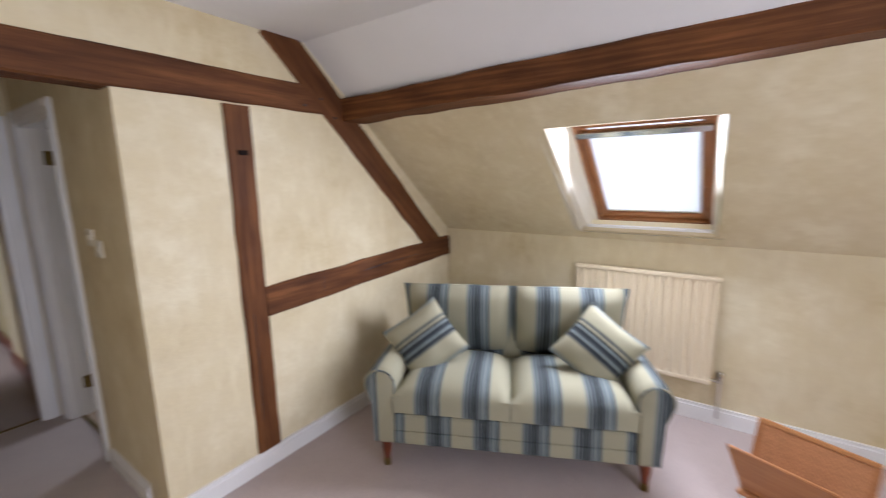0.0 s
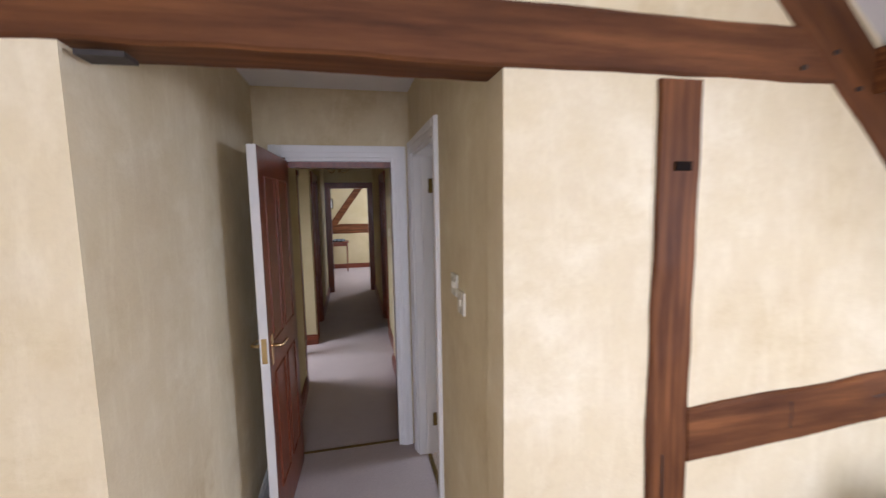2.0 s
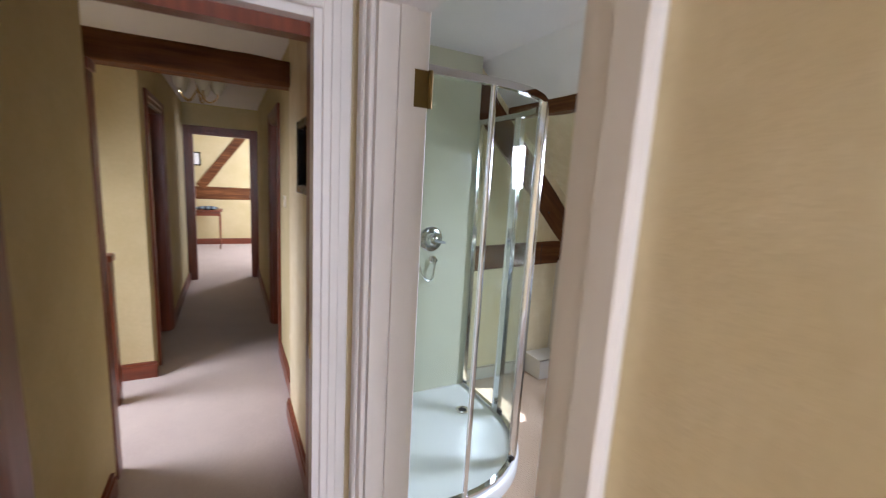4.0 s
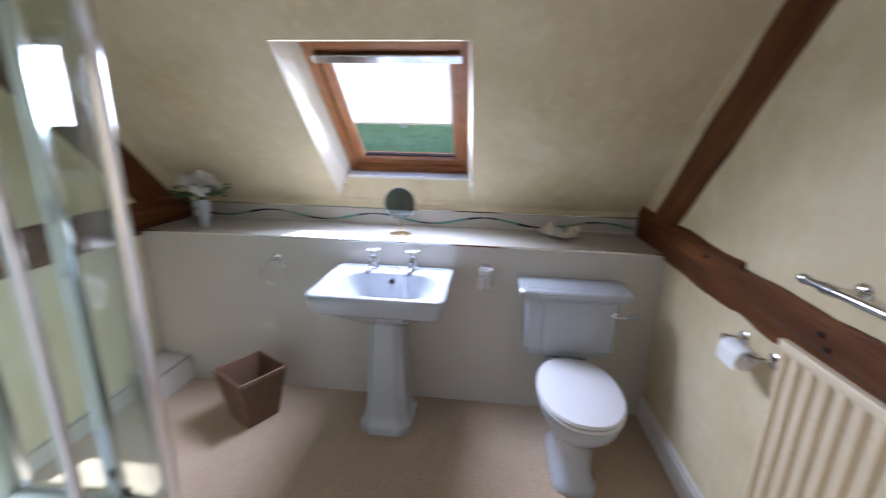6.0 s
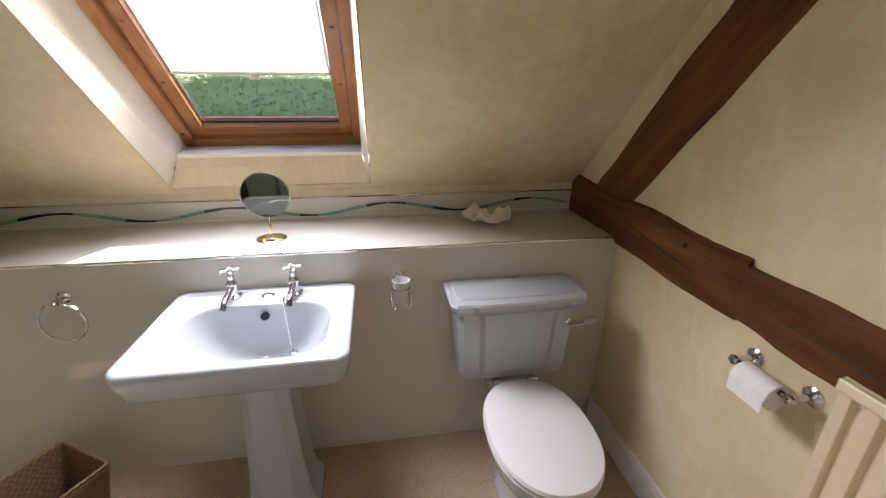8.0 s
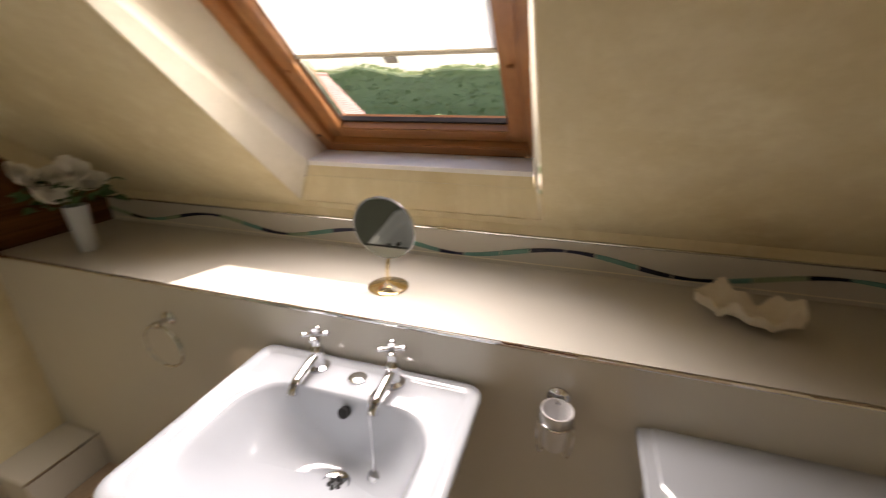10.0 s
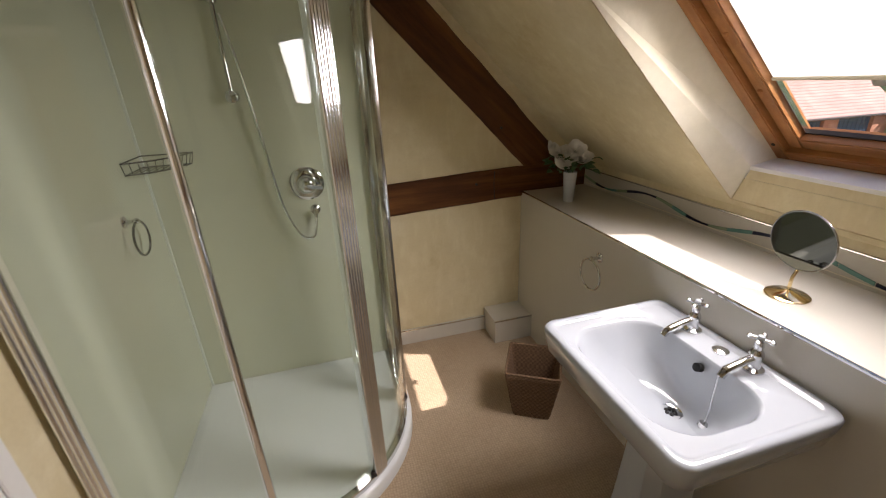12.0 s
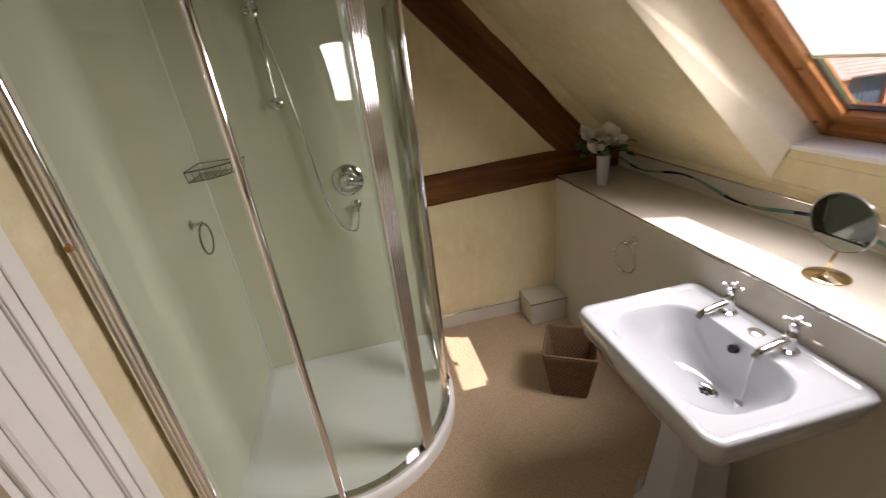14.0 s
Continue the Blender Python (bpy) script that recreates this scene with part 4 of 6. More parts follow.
# ---- the bedroom's things ----
def sofa():
    root = thing("sofa", "two seat sofa in cream and blue grey striped cloth", "sofa", at=(1.71, 1.462, 0), turn=115.1)
    # local x runs along the sofa, local -y is its back side here: y points to the front
    W, D = 1.57, 0.86
    part("base", B(-W / 2 + 0.05, W / 2 - 0.05, -D + 0.06, -0.04, 0.16, 0.34, 0.02, 2), CLOTH, root)
    part("valance", B(-W / 2 + 0.06, W / 2 - 0.06, -0.06, -0.03, 0.165, 0.24, 0.006, 2), CLOTH, root)
    part("back", B(-W / 2 + 0.08, W / 2 - 0.08, -D, -D + 0.2, 0.16, 0.78, 0.05, 3), CLOTH, root)
    for sx in (-1, 1):
        prof = [(0.0, 0.16), (0.12, 0.16), (0.13, 0.42)]
        for i in range(9):
            a = -0.6 + i / 8 * 3.9
            prof.append((0.075 + 0.088 * math.cos(a), 0.52 + 0.088 * math.sin(a)))
        prof.append((0.0, 0.44))
        bm = bmesh.new()
        x0 = W / 2 - 0.15
        rings = []
        for y, g in ((-D + 0.05, 0.92), (-D + 0.12, 1.0), (-0.08, 1.0), (-0.03, 0.97), (-0.015, 0.86)):
            rings.append([Vector((sx * (x0 + 0.07 + (px - 0.07) * g), y, 0.35 + (pz - 0.35) * g)) for px, pz in prof])
        loft(bm, rings)
        arm = part("arm", bm, CLOTH_ARM, root, smooth=True, sharp=60)
        part("piping", tube([(sx * (x0 + 0.07 + (px - 0.07) * 0.97), -0.022, 0.35 + (pz - 0.35) * 0.97) for px, pz in prof[2:]], 0.005, 6), CLOTH, arm)
        cw = (W - 0.3) / 2
        cx = sx * cw / 2
        seat = part("seat_cushion", cushion_block(cw - 0.004, 0.64, 0.16, 0.52, 0.62), CLOTH, root, smooth=True, sharp=60)
        seat.matrix_local = pose(cx, -0.325, 0.40, 3)
        back = part("back_cushion", pillow(cw + 0.085, 0.50, 0.27, 14, 0.02), CLOTH, root, smooth=True)
        back.matrix_local = pose(sx * (cw + 0.06) / 2, -0.66, 0.70, 76, 0, 0)
        for yy in (-0.07, -D + 0.08):
            leg = part("leg", lathe([(0.026, 0.16), (0.030, 0.12), (0.022, 0.07), (0.018, 0.045)], 14, Matrix.Translation((sx * (W / 2 - 0.09), yy, 0))), MAHOGANY[2], root, "turned mahogany leg", smooth=True)
            part("castor", lathe([(0.006, 0.0), (0.02, 0.003), (0.022, 0.02), (0.02, 0.04), (0.012, 0.046)], 14, Matrix.Translation((sx * (W / 2 - 0.09), yy, 0))), BRASS_OLD, leg, "brass castor", smooth=True)
    return root


def cushion_block(w, d, t, crown=0.16, base=0.72):
    """A boxed seat cushion with a crowned top."""
    bm = bmesh.new()
    n = 10
    for side in (1, -1):
        grid = [[bm.verts.new((w * (i / n - 0.5) * (1.0 if side == 1 else 0.995), d * (j / n - 0.5), side * (t / 2 * base + t * (crown if side == 1 else 0.1) * ((1 - (2 * i / n - 1) ** 4) * (1 - (2 * j / n - 1) ** 4)) ** 0.6)
                 + noise.noise(Vector((i * 0.4, j * 0.4, w * 9 + side))) * 0.006)) for j in range(n + 1)] for i in range(n + 1)]
        for i in range(n):
            for j in range(n):
                bm.faces.new((grid[i][j], grid[i + 1][j], grid[i + 1][j + 1], grid[i][j + 1]))
        if side == 1:
            top = grid
    low = grid
    rim = [(i, 0) for i in range(n)] + [(n, j) for j in range(n)] + [(i, n) for i in range(n, 0, -1)] + [(0, j) for j in range(n, 0, -1)]
    for k in range(len(rim)):
        (i, j), (p, q) = rim[k], rim[(k + 1) % len(rim)]
        bm.faces.new((top[i][j], top[p][q], low[p][q], low[i][j]))
    bmesh.ops.bevel(bm, geom=[e for e in bm.edges if len(e.link_faces) == 2 and e.calc_face_angle(0) > 0.9], offset=0.03, segments=3, affect="EDGES")
    return bm


the_sofa = sofa()


def scatter_cushion(m, label):
    root = thing("cushion", label, "cushion", "cushions on the sofa")
    root.matrix_world = m
    part("cover", pillow(0.38, 0.38, 0.14), CUSHION_CLOTH, root, smooth=True)
    pts = []
    for i in range(40):
        a = i / 40 * 4
        k, f = int(a), a - int(a)
        u, v = ((-1 + 2 * f, -1), (1, -1 + 2 * f), (1 - 2 * f, 1), (-1, 1 - 2 * f))[k]
        pts.append((u * 0.19 * (1 - 0.07 * (1 - v * v)), v * 0.19 * (1 - 0.07 * (1 - u * u)), 0))
    part("piping", tube(pts, 0.004, 6, closed=True), CUSHION_CLOTH, root)
    return root


SOFA_M = pose(1.71, 1.462, 0, 0, 0, 115.1)
scatter_cushion(SOFA_M @ pose(0.51, -0.34, 0.655, -64, 0, 10) @ pose(0, 0, 0, 0, 0, 35), "striped square cushion leaning on the sofa arm")
scatter_cushion(SOFA_M @ pose(-0.485, -0.34, 0.655, -62, 0, -8) @ pose(0, 0, 0, 0, 0, -38), "striped square cushion leaning on the sofa arm")


def radiator(name, label, width, height, pitch, material, m, vx=-0.025):
    """A pressed steel panel with upright flutes; x along it, z up, its face towards -y."""
    root = thing(name, label, "radiator")
    root.matrix_world = m
    n = int(width / pitch)
    prof = []
    for i in range(n):
        x = i * pitch + (width - n * pitch) / 2
        prof += [(x, 0.0), (x + pitch * 0.28, 0.0), (x + pitch * 0.42, 0.017), (x + pitch * 0.60, 0.017), (x + pitch * 0.76, 0.0)]
    prof.append((width, 0.0))
    bm = bmesh.new()
    rows = []
    for z, k in ((0.03, 0.0), (0.055, 1.0), (height - 0.055, 1.0), (height - 0.03, 0.0)):
        rows.append([(x, y * k, z) for x, y in prof])
    a = [[bm.verts.new(p) for p in r] for r in rows]
    for r0, r1 in zip(a, a[1:]):
        for i in range(len(prof) - 1):
            bm.faces.new((r0[i], r0[i + 1], r1[i + 1], r1[i]))
    part("panel", bm, material, root, smooth=True, sharp=25)
    part("top_edge", B(-0.001, width + 0.001, -0.003, 0.012, height - 0.03, height, 0.006, 3), material, root, smooth=True)
    part("bottom_edge", B(-0.001, width + 0.001, -0.003, 0.012, 0, 0.03, 0.006, 3), material, root, smooth=True)
    part("back_plate", B(0, width, 0.013, 0.02, 0, height), material, root)
    for x in (0.12, width - 0.12):
        part("bracket", B(x - 0.015, x + 0.015, 0.02, 0.05, 0.1, height - 0.1), material, root)
    v = part("valve", lathe([(0.008, -0.06), (0.008, 0.0), (0.013, 0.0), (0.013, 0.03), (0.018, 0.035), (0.018, 0.075), (0.014, 0.08)], 14, Matrix.Translation((vx, 0.012, 0.02))), CHROME, root, "chrome radiator valve", smooth=True)
    part("pipe", tube([(vx, 0.012, -0.22), (vx, 0.012, -0.03)], 0.0075, 8), CHROME, v)
    part("tail", tube([(vx, 0.012, 0.035), (0.005 if vx < 0 else width - 0.005, 0.012, 0.035)], 0.009, 8), CHROME, root)
    return root


radiator("radiator", "cream steel panel radiator on the timber framed wall", 1.0, 0.775, 0.0535, RAD_CREAM, pose(1.812, 2.99, 0.195, 0, 0, 180))
radiator("radiator", "cream steel panel radiator under the bedroom roof window", 0.89, 0.715, 0.055, RAD_CREAM, pose(2.92, 1.515, 0.275, 0, 0, -90), 0.94)


def magazine_rack():
    root = thing("magazine_rack", "orange brown wooden rack with a woven cane panel", "rack", at=(2.19, 0.27, 0), turn=-111.7)
    tilt = 16
    f = part("front_panel", prism([(-0.21, 0.27), (-0.15, 0.03), (0.15, 0.03), (0.21, 0.27)], "y", -0.008, 0.008, 0.004), PINE[0], root)
    f.matrix_local = pose(-0.03, -0.03, 0.07, tilt)
    b = part("back_panel", B(-0.20, 0.20, -0.007, 0.007, 0.03, 0.345, 0.003, 2), CANE, root, "woven cane panel")
    b.matrix_local = pose(0.03, 0.01, 0.07, -tilt)
    for x in (-0.207, 0.207):
        s = part("back_stile", B(x - 0.012, x + 0.012, -0.011, 0.011, 0.0, 0.35, 0.004, 2), PINE[2], root)
        s.matrix_local = pose(0.03, 0.01, 0.07, -tilt)
    t = part("back_rail", B(-0.219, 0.219, -0.011, 0.011, 0.345, 0.367, 0.004, 2), PINE[0], root)
    t.matrix_local = pose(0.03, 0.01, 0.07, -tilt)
    part("base", B(-0.19, 0.19, -0.07, 0.05, 0.075, 0.095, 0.004), PINE[0], root)
    for x in (-0.16, 0.16):
        for y in (-0.055, 0.035):
            part("leg", lathe([(0.012, 0), (0.016, 0.08)], 10, Matrix.Translation((x, y, 0))), GLOSS_WHITE, root, "white painted foot", smooth=True)


magazine_rack()


def light_switch(m, label, gang=2):
    root = thing("light_switch", label, "light switch", "light switches")
    root.matrix_world = m
    w = 0.086 if gang < 3 else 0.146
    plate = part("plate", B(-w / 2, w / 2, -0.009, 0, -0.043, 0.043, 0.003, 2), SWITCH, root)
    for i in range(gang):
        x = (i - (gang - 1) / 2) * 0.026
        part("rocker", B(x - 0.006, x + 0.006, -0.014, -0.009, -0.013, 0.013, 0.002), SWITCH, root)


light_switch(pose(0.59, 3.235, 1.36, 0, 0, -90), "ivory plastic two gang light switch")
light_switch(pose(0.59, 3.135, 1.31, 0, 0, -90), "ivory plastic pull cord fan switch", 1)
light_switch(pose(0.64, 6.55, 1.35, 0, 0, -90), "ivory plastic hall light switch", 1)
light_switch(pose(0.64, 6.2, 0.42, 0, 0, -90), "ivory plastic low wall socket", 2)


def lever(parent, m, mat):
    """A lever handle on a back plate; the plate's face looks along local -y."""
    plate = part("back_plate", B(-0.02, 0.02, -0.006, 0, -0.075, 0.075, 0.004, 2), mat, parent, "brass back plate")
    plate.matrix_local = m
    h = part("lever", tube([(0, -0.006, 0.02), (0, -0.045, 0.02), (0.02, -0.052, 0.02), (0.10, -0.05, 0.015)], 0.008, 10, smooth=4), mat, parent, "brass lever handle", smooth=True)
    h.matrix_local = m


def hall_door():
    """Swung open against the passage's left side: white on one face, mahogany on the other."""
    root = thing("door_hall", "panelled hall door standing open, white one side", "door", at=(-0.165, 4.40, 0), turn=-93)
    L, H, T = 0.70, 1.955, 0.04
    part("white_face", B(0, L, -T, -T / 2, 0.008, H, 0.002), GLOSS_WHITE, root, "white painted face and edge")
    part("edge", B(L - 0.0005, L + 0.002, -T, 0, 0.008, H), GLOSS_WHITE, root)
    part("mahogany_face", B(0, L - 0.001, -T / 2, 0, 0.008, H, 0.002), MAHOGANY[2], root, "polished mahogany face")
    for z0, z1 in ((0.25, 0.86), (1.02, 1.82)):
        for x0, x1 in ((0.11, 0.32), (0.40, 0.60)):
            part("panel_moulding", tube([(x0, 0.001, z0), (x1, 0.001, z0), (x1, 0.001, z1), (x0, 0.001, z1)], 0.007, 6, closed=True), MAHOGANY[2], root)
    lever(root, pose(L - 0.055, -T, 0.99) @ Matrix.Diagonal((-1, 1, 1, 1)), BRASS)
    lever(root, pose(L - 0.055, 0, 0.99) @ pose(0, 0, 0, 0, 0, 180), BRASS)
    part("latch_plate", B(L + 0.001, L + 0.004, -T + 0.008, -0.008, 0.94, 1.06), BRASS, root, "brass latch plate")


hall_door()

# ---- the hall and the far room ----
frame_root = thing("picture_frame", "deep black framed picture on the hall wall", "picture", at=(0.588, 4.98, 1.63))
for y0, y1, z0, z1 in ((-0.215, -0.18, -0.15, 0.15), (0.18, 0.215, -0.15, 0.15), (-0.18, 0.18, -0.15, -0.115), (-0.18, 0.18, 0.115, 0.15)):
    part("frame", B(-0.055, 0.0, y0, y1, z0, z1, 0.004), BLACK, frame_root)
part("backing", B(-0.012, -0.002, -0.185, 0.185, -0.12, 0.12), BLACK, frame_root)
part("picture", B(-0.016, -0.012, -0.14, 0.14, -0.11, 0.11), WICKER, frame_root, "small brown picture")
small = thing("picture_frame", "small light framed picture on the far wall", "picture", at=(-0.36, 12.96, 1.73))
for x0, x1, z0, z1 in ((-0.13, -0.11, -0.13, 0.13), (0.11, 0.13, -0.13, 0.13), (-0.11, 0.11, -0.13, -0.11), (-0.11, 0.11, 0.11, 0.13)):
    part("frame", B(x0, x1, 0, 0.02, z0, z1), BLACK, small)
part("picture", B(-0.11, 0.11, 0.008, 0.018, -0.11, 0.11), PAPER, small)


def side_table():
    root = thing("side_table", "small dark wooden side table with slim legs", "table", at=(-0.10, 12.6, 0))
    part("tabletop", B(-0.38, 0.24, -0.24, 0.24, 0.735, 0.76, 0.006, 2), MAHOGANY[0], root)
    part("apron", B(-0.34, 0.20, -0.21, 0.21, 0.65, 0.735), MAHOGANY[0], root)
    part("drawer_front", B(-0.22, 0.08, -0.215, -0.21, 0.665, 0.72, 0.001), MAHOGANY[0], root)
    for x in (-0.33, 0.19):
        for y in (-0.2, 0.2):
            part("leg", lathe([(0.011, 0), (0.014, 0.3), (0.018, 0.65)], 10, Matrix.Translation((x, y, 0))), MAHOGANY[2], root, smooth=True)


side_table()
cloth_bm = pillow(0.42, 0.3, 0.07, 8)
pile = solo("folded_cloth", cloth_bm, stripes("folded cloth", 0, 0.1, ((0, (0.05, 0.06, 0.08)), (0.5, (0.25, 0.33, 0.36)), (0.8, (0.04, 0.04, 0.05)))), "dark and blue folded cloth on the side table", "cloth", smooth=True)
pile.matrix_world = pose(-0.14, 12.55, 0.79)

lamp = thing("ceiling_lamp", "brass ceiling lamp with clear glass bell shades", "ceiling lamp", at=(0.05, 7.5, 0))
part("rose", lathe([(0.06, 2.395), (0.055, 2.37), (0.02, 2.355)], 20), BRASS, lamp, smooth=True)
part("stem", tube([(0, 0, 2.36), (0, 0, 2.2)], 0.008), BRASS, lamp)
for i in range(5):
    a = i * 2 * math.pi / 5
    c, s = math.cos(a), math.sin(a)
    arm = part("arm", tube([(0, 0, 2.22), (0.07 * c, 0.07 * s, 2.12), (0.14 * c, 0.14 * s, 2.15), (0.15 * c, 0.15 * s, 2.2)], 0.006, 8, smooth=5), BRASS, lamp)
    part("shade", lathe([(0.02, 2.19), (0.03, 2.2), (0.055, 2.25), (0.07, 2.32), (0.068, 2.32), (0.053, 2.252), (0.028, 2.205)], 16, Matrix.Translation((0.15 * c, 0.15 * s, 0))), SHADE_GLASS, arm, "frosted glass bell shade", smooth=True).visible_shadow = False


def newel(x, y, h, label):
    root = thing("newel_post", label, "newel post", "stair newel posts", at=(x, y, 0))
    part("post", B(-0.045, 0.045, -0.045, 0.045, 0, h - 0.05, 0.005, 2), MAHOGANY[2], root)
    part("cap", B(-0.055, 0.055, -0.055, 0.055, h - 0.05, h, 0.012, 2), MAHOGANY[2], root)


newel(-0.44, 6.45, 1.0, "square polished mahogany newel post by the stairs")
newel(-0.30, 5.66, 2.0, "tall polished mahogany post at the stair opening")

# ---- the bathroom's things ----
def basin():
    root = thing("pedestal_basin", "white ceramic pedestal basin with two taps", "basin")
    cx, cy, W, D = 2.492, 4.36, 0.505, 0.64
    z = 0.832
    rings = [ring_rr(2.57, cy, 0.24, 0.22, 0.05, 0.598), ring_rr(2.55, cy, 0.30, 0.30, 0.07, 0.63), ring_rr(2.535, cy, 0.37, 0.44, 0.08, 0.672, bow=0.01), ring_rr(cx + 0.012, cy, W - 0.07, D - 0.08, 0.05, 0.722, bow=0.015), ring_rr(cx + 0.004, cy, W - 0.035, D - 0.04, 0.045, 0.732, bow=0.018),
             ring_rr(cx, cy, W - 0.022, D - 0.024, 0.042, 0.745, bow=0.02), ring_rr(cx, cy, W - 0.004, D - 0.005, 0.04, 0.80, bow=0.02), ring_rr(cx, cy, W, D, 0.04, z - 0.008, bow=0.02),
             ring_rr(cx, cy, W - 0.012, D - 0.012, 0.036, z, bow=0.02), ring_rr(cx, cy, W - 0.05, D - 0.05, 0.03, z, bow=0.02),
             ring_rr(cx, cy, W - 0.06, D - 0.06, 0.028, z - 0.006, bow=0.02), ring_rr(cx, cy, W - 0.075, D - 0.075, 0.03, z - 0.007, bow=0.02)]
    bx = 2.455
    bw, bd = 0.335, 0.505
    for k, (f, dz, sh, r) in enumerate(((1.0, 0.0075, 0, 0.11), (0.985, 0.010, 0.0, 0.11), (0.965, 0.022, 0.003, 0.11), (0.93, 0.055, 0.009, 0.11), (0.87, 0.095, 0.018, 0.115), (0.78, 0.135, 0.033, 0.12), (0.66, 0.165, 0.05, 0.115), (0.52, 0.187, 0.068, 0.09), (0.36, 0.202, 0.086, 0.062), (0.20, 0.210, 0.1, 0.034), (0.10, 0.213, 0.105, 0.017))):
        rings.append(ring_rr(bx + sh, cy, bw * f, bd * f * (0.6 + 0.4 * f), r, z - dz, bow=0.012 * f))
    part("bowl", loft(bmesh.new(), rings), CERAMIC, root, smooth=True, sharp=55)
    # pedestal with a spreading octagonal foot
    oct_rings = []
    for w, d, zz in ((0.30, 0.28, 0.0), (0.30, 0.28, 0.035), (0.285, 0.262, 0.05), (0.262, 0.235, 0.075), (0.248, 0.218, 0.12), (0.228, 0.195, 0.26), (0.205, 0.17, 0.45), (0.19, 0.158, 0.605)):
        c = min(w, d) * 0.22
        x, y = w / 2, d / 2
        oct_rings.append([Vector((2.535 + px, cy + py, zz)) for px, py in ((x, y - c), (x - c, y), (-x + c, y), (-x, y - c), (-x, -y + c), (-x + c, -y), (x - c, -y), (x, -y + c))])
    bm = loft(bmesh.new(), oct_rings)
    bmesh.ops.bevel(bm, geom=[e for e in bm.edges if abs((e.verts[0].co - e.verts[1].co).normalized().z) > 0.4], offset=0.006, segments=2, affect="EDGES")
    part("pedestal", bm, CERAMIC, root, smooth=True, sharp=30)
    for y in (4.262, 4.478):
        tap(root, (2.694, y, z - 0.007))
    part("chain_stay", lathe([(0.024, 0), (0.024, 0.004), (0.015, 0.009), (0.004, 0.01)], 18, Matrix.Translation((2.682, 4.357, z - 0.007))), ALU, root, "chrome chain stay", smooth=True)
    waste = part("waste", lathe([(0.028, 0), (0.034, 0.003), (0.036, 0.001), (0.02, -0.001)], 22, Matrix.Translation((2.54, cy, z - 0.212))), CHROME, root, "chrome basin waste", smooth=True)
    for i in range(6):
        a = i * math.pi / 3
        part("slot", lathe([(0.0065, 0.0), (0.0065, 0.0042)], 8, Matrix.Translation((2.54 + 0.014 * math.cos(a), cy + 0.014 * math.sin(a), z - 0.212))), DARK_HOLE, waste)
    o = Matrix.Translation((2.612, 4.357, z - 0.052)) @ pose(0, 0, 0, 0, -70, 0)
    part("overflow", lathe([(0.014, -0.004), (0.014, 0.013), (0.0135, 0.0135)], 16, o), DARK_HOLE, root, "overflow hole as a plug coloured like its shade")
    pts = [(2.66, 4.296, z - 0.004), (2.628, 4.292, z - 0.001), (2.608, 4.288, z - 0.012), (2.600, 4.284, z - 0.08), (2.594, 4.279, z - 0.15), (2.572, 4.269, z - 0.183)]
    part("plug_chain", tube(pts, 0.0024, 6, smooth=6), CHROME, root, "fine chrome plug chain")
    part("plug", lathe([(0.02, 0), (0.024, 0.004), (0.022, 0.016), (0.006, 0.02)], 16, pose(2.57, 4.262, z - 0.197, 0, 20, 0)), ALU, root, "grey basin plug", smooth=True)
    return root


def tap(parent, at):
    x, y, z = at
    body = part("tap_body", lathe([(0.029, 0), (0.029, 0.006), (0.018, 0.012), (0.014, 0.03), (0.018, 0.042), (0.02, 0.05), (0.017, 0.062), (0.011, 0.07), (0.013, 0.082), (0.009, 0.095), (0.007, 0.102)], 20, Matrix.Translation(at)), CHROME, parent, "chrome pillar tap", smooth=True)
    part("spout", tube([(x - 0.003, y, z + 0.044), (x - 0.055, y, z + 0.034), (x - 0.10, y, z + 0.022), (x - 0.118, y, z + 0.004)], 0.0115, 12, smooth=5), CHROME, body, smooth=True)
    for i in range(2):
        a = 0.4 + i * math.pi / 2
        c, s = math.cos(a) * 0.027, math.sin(a) * 0.027
        part("cross_handle", tube([(x - c, y - s, z + 0.103), (x + c, y + s, z + 0.103)], 0.006, 10), CHROME, body, smooth=True)
        for k in (-1, 1):
            part("knob", lathe([(0.001, -0.008), (0.0075, -0.004), (0.0085, 0), (0.0075, 0.004), (0.001, 0.008)], 10, Matrix.Translation((x + k * c, y + k * s, z + 0.103))), CHROME, body, smooth=True)
    part("cap", lathe([(0.010, 0.1), (0.011, 0.108), (0.008, 0.114), (0.001, 0.116)], 14, Matrix.Translation(at)), CERAMIC, body, "white ceramic tap cap", smooth=True)


basin()


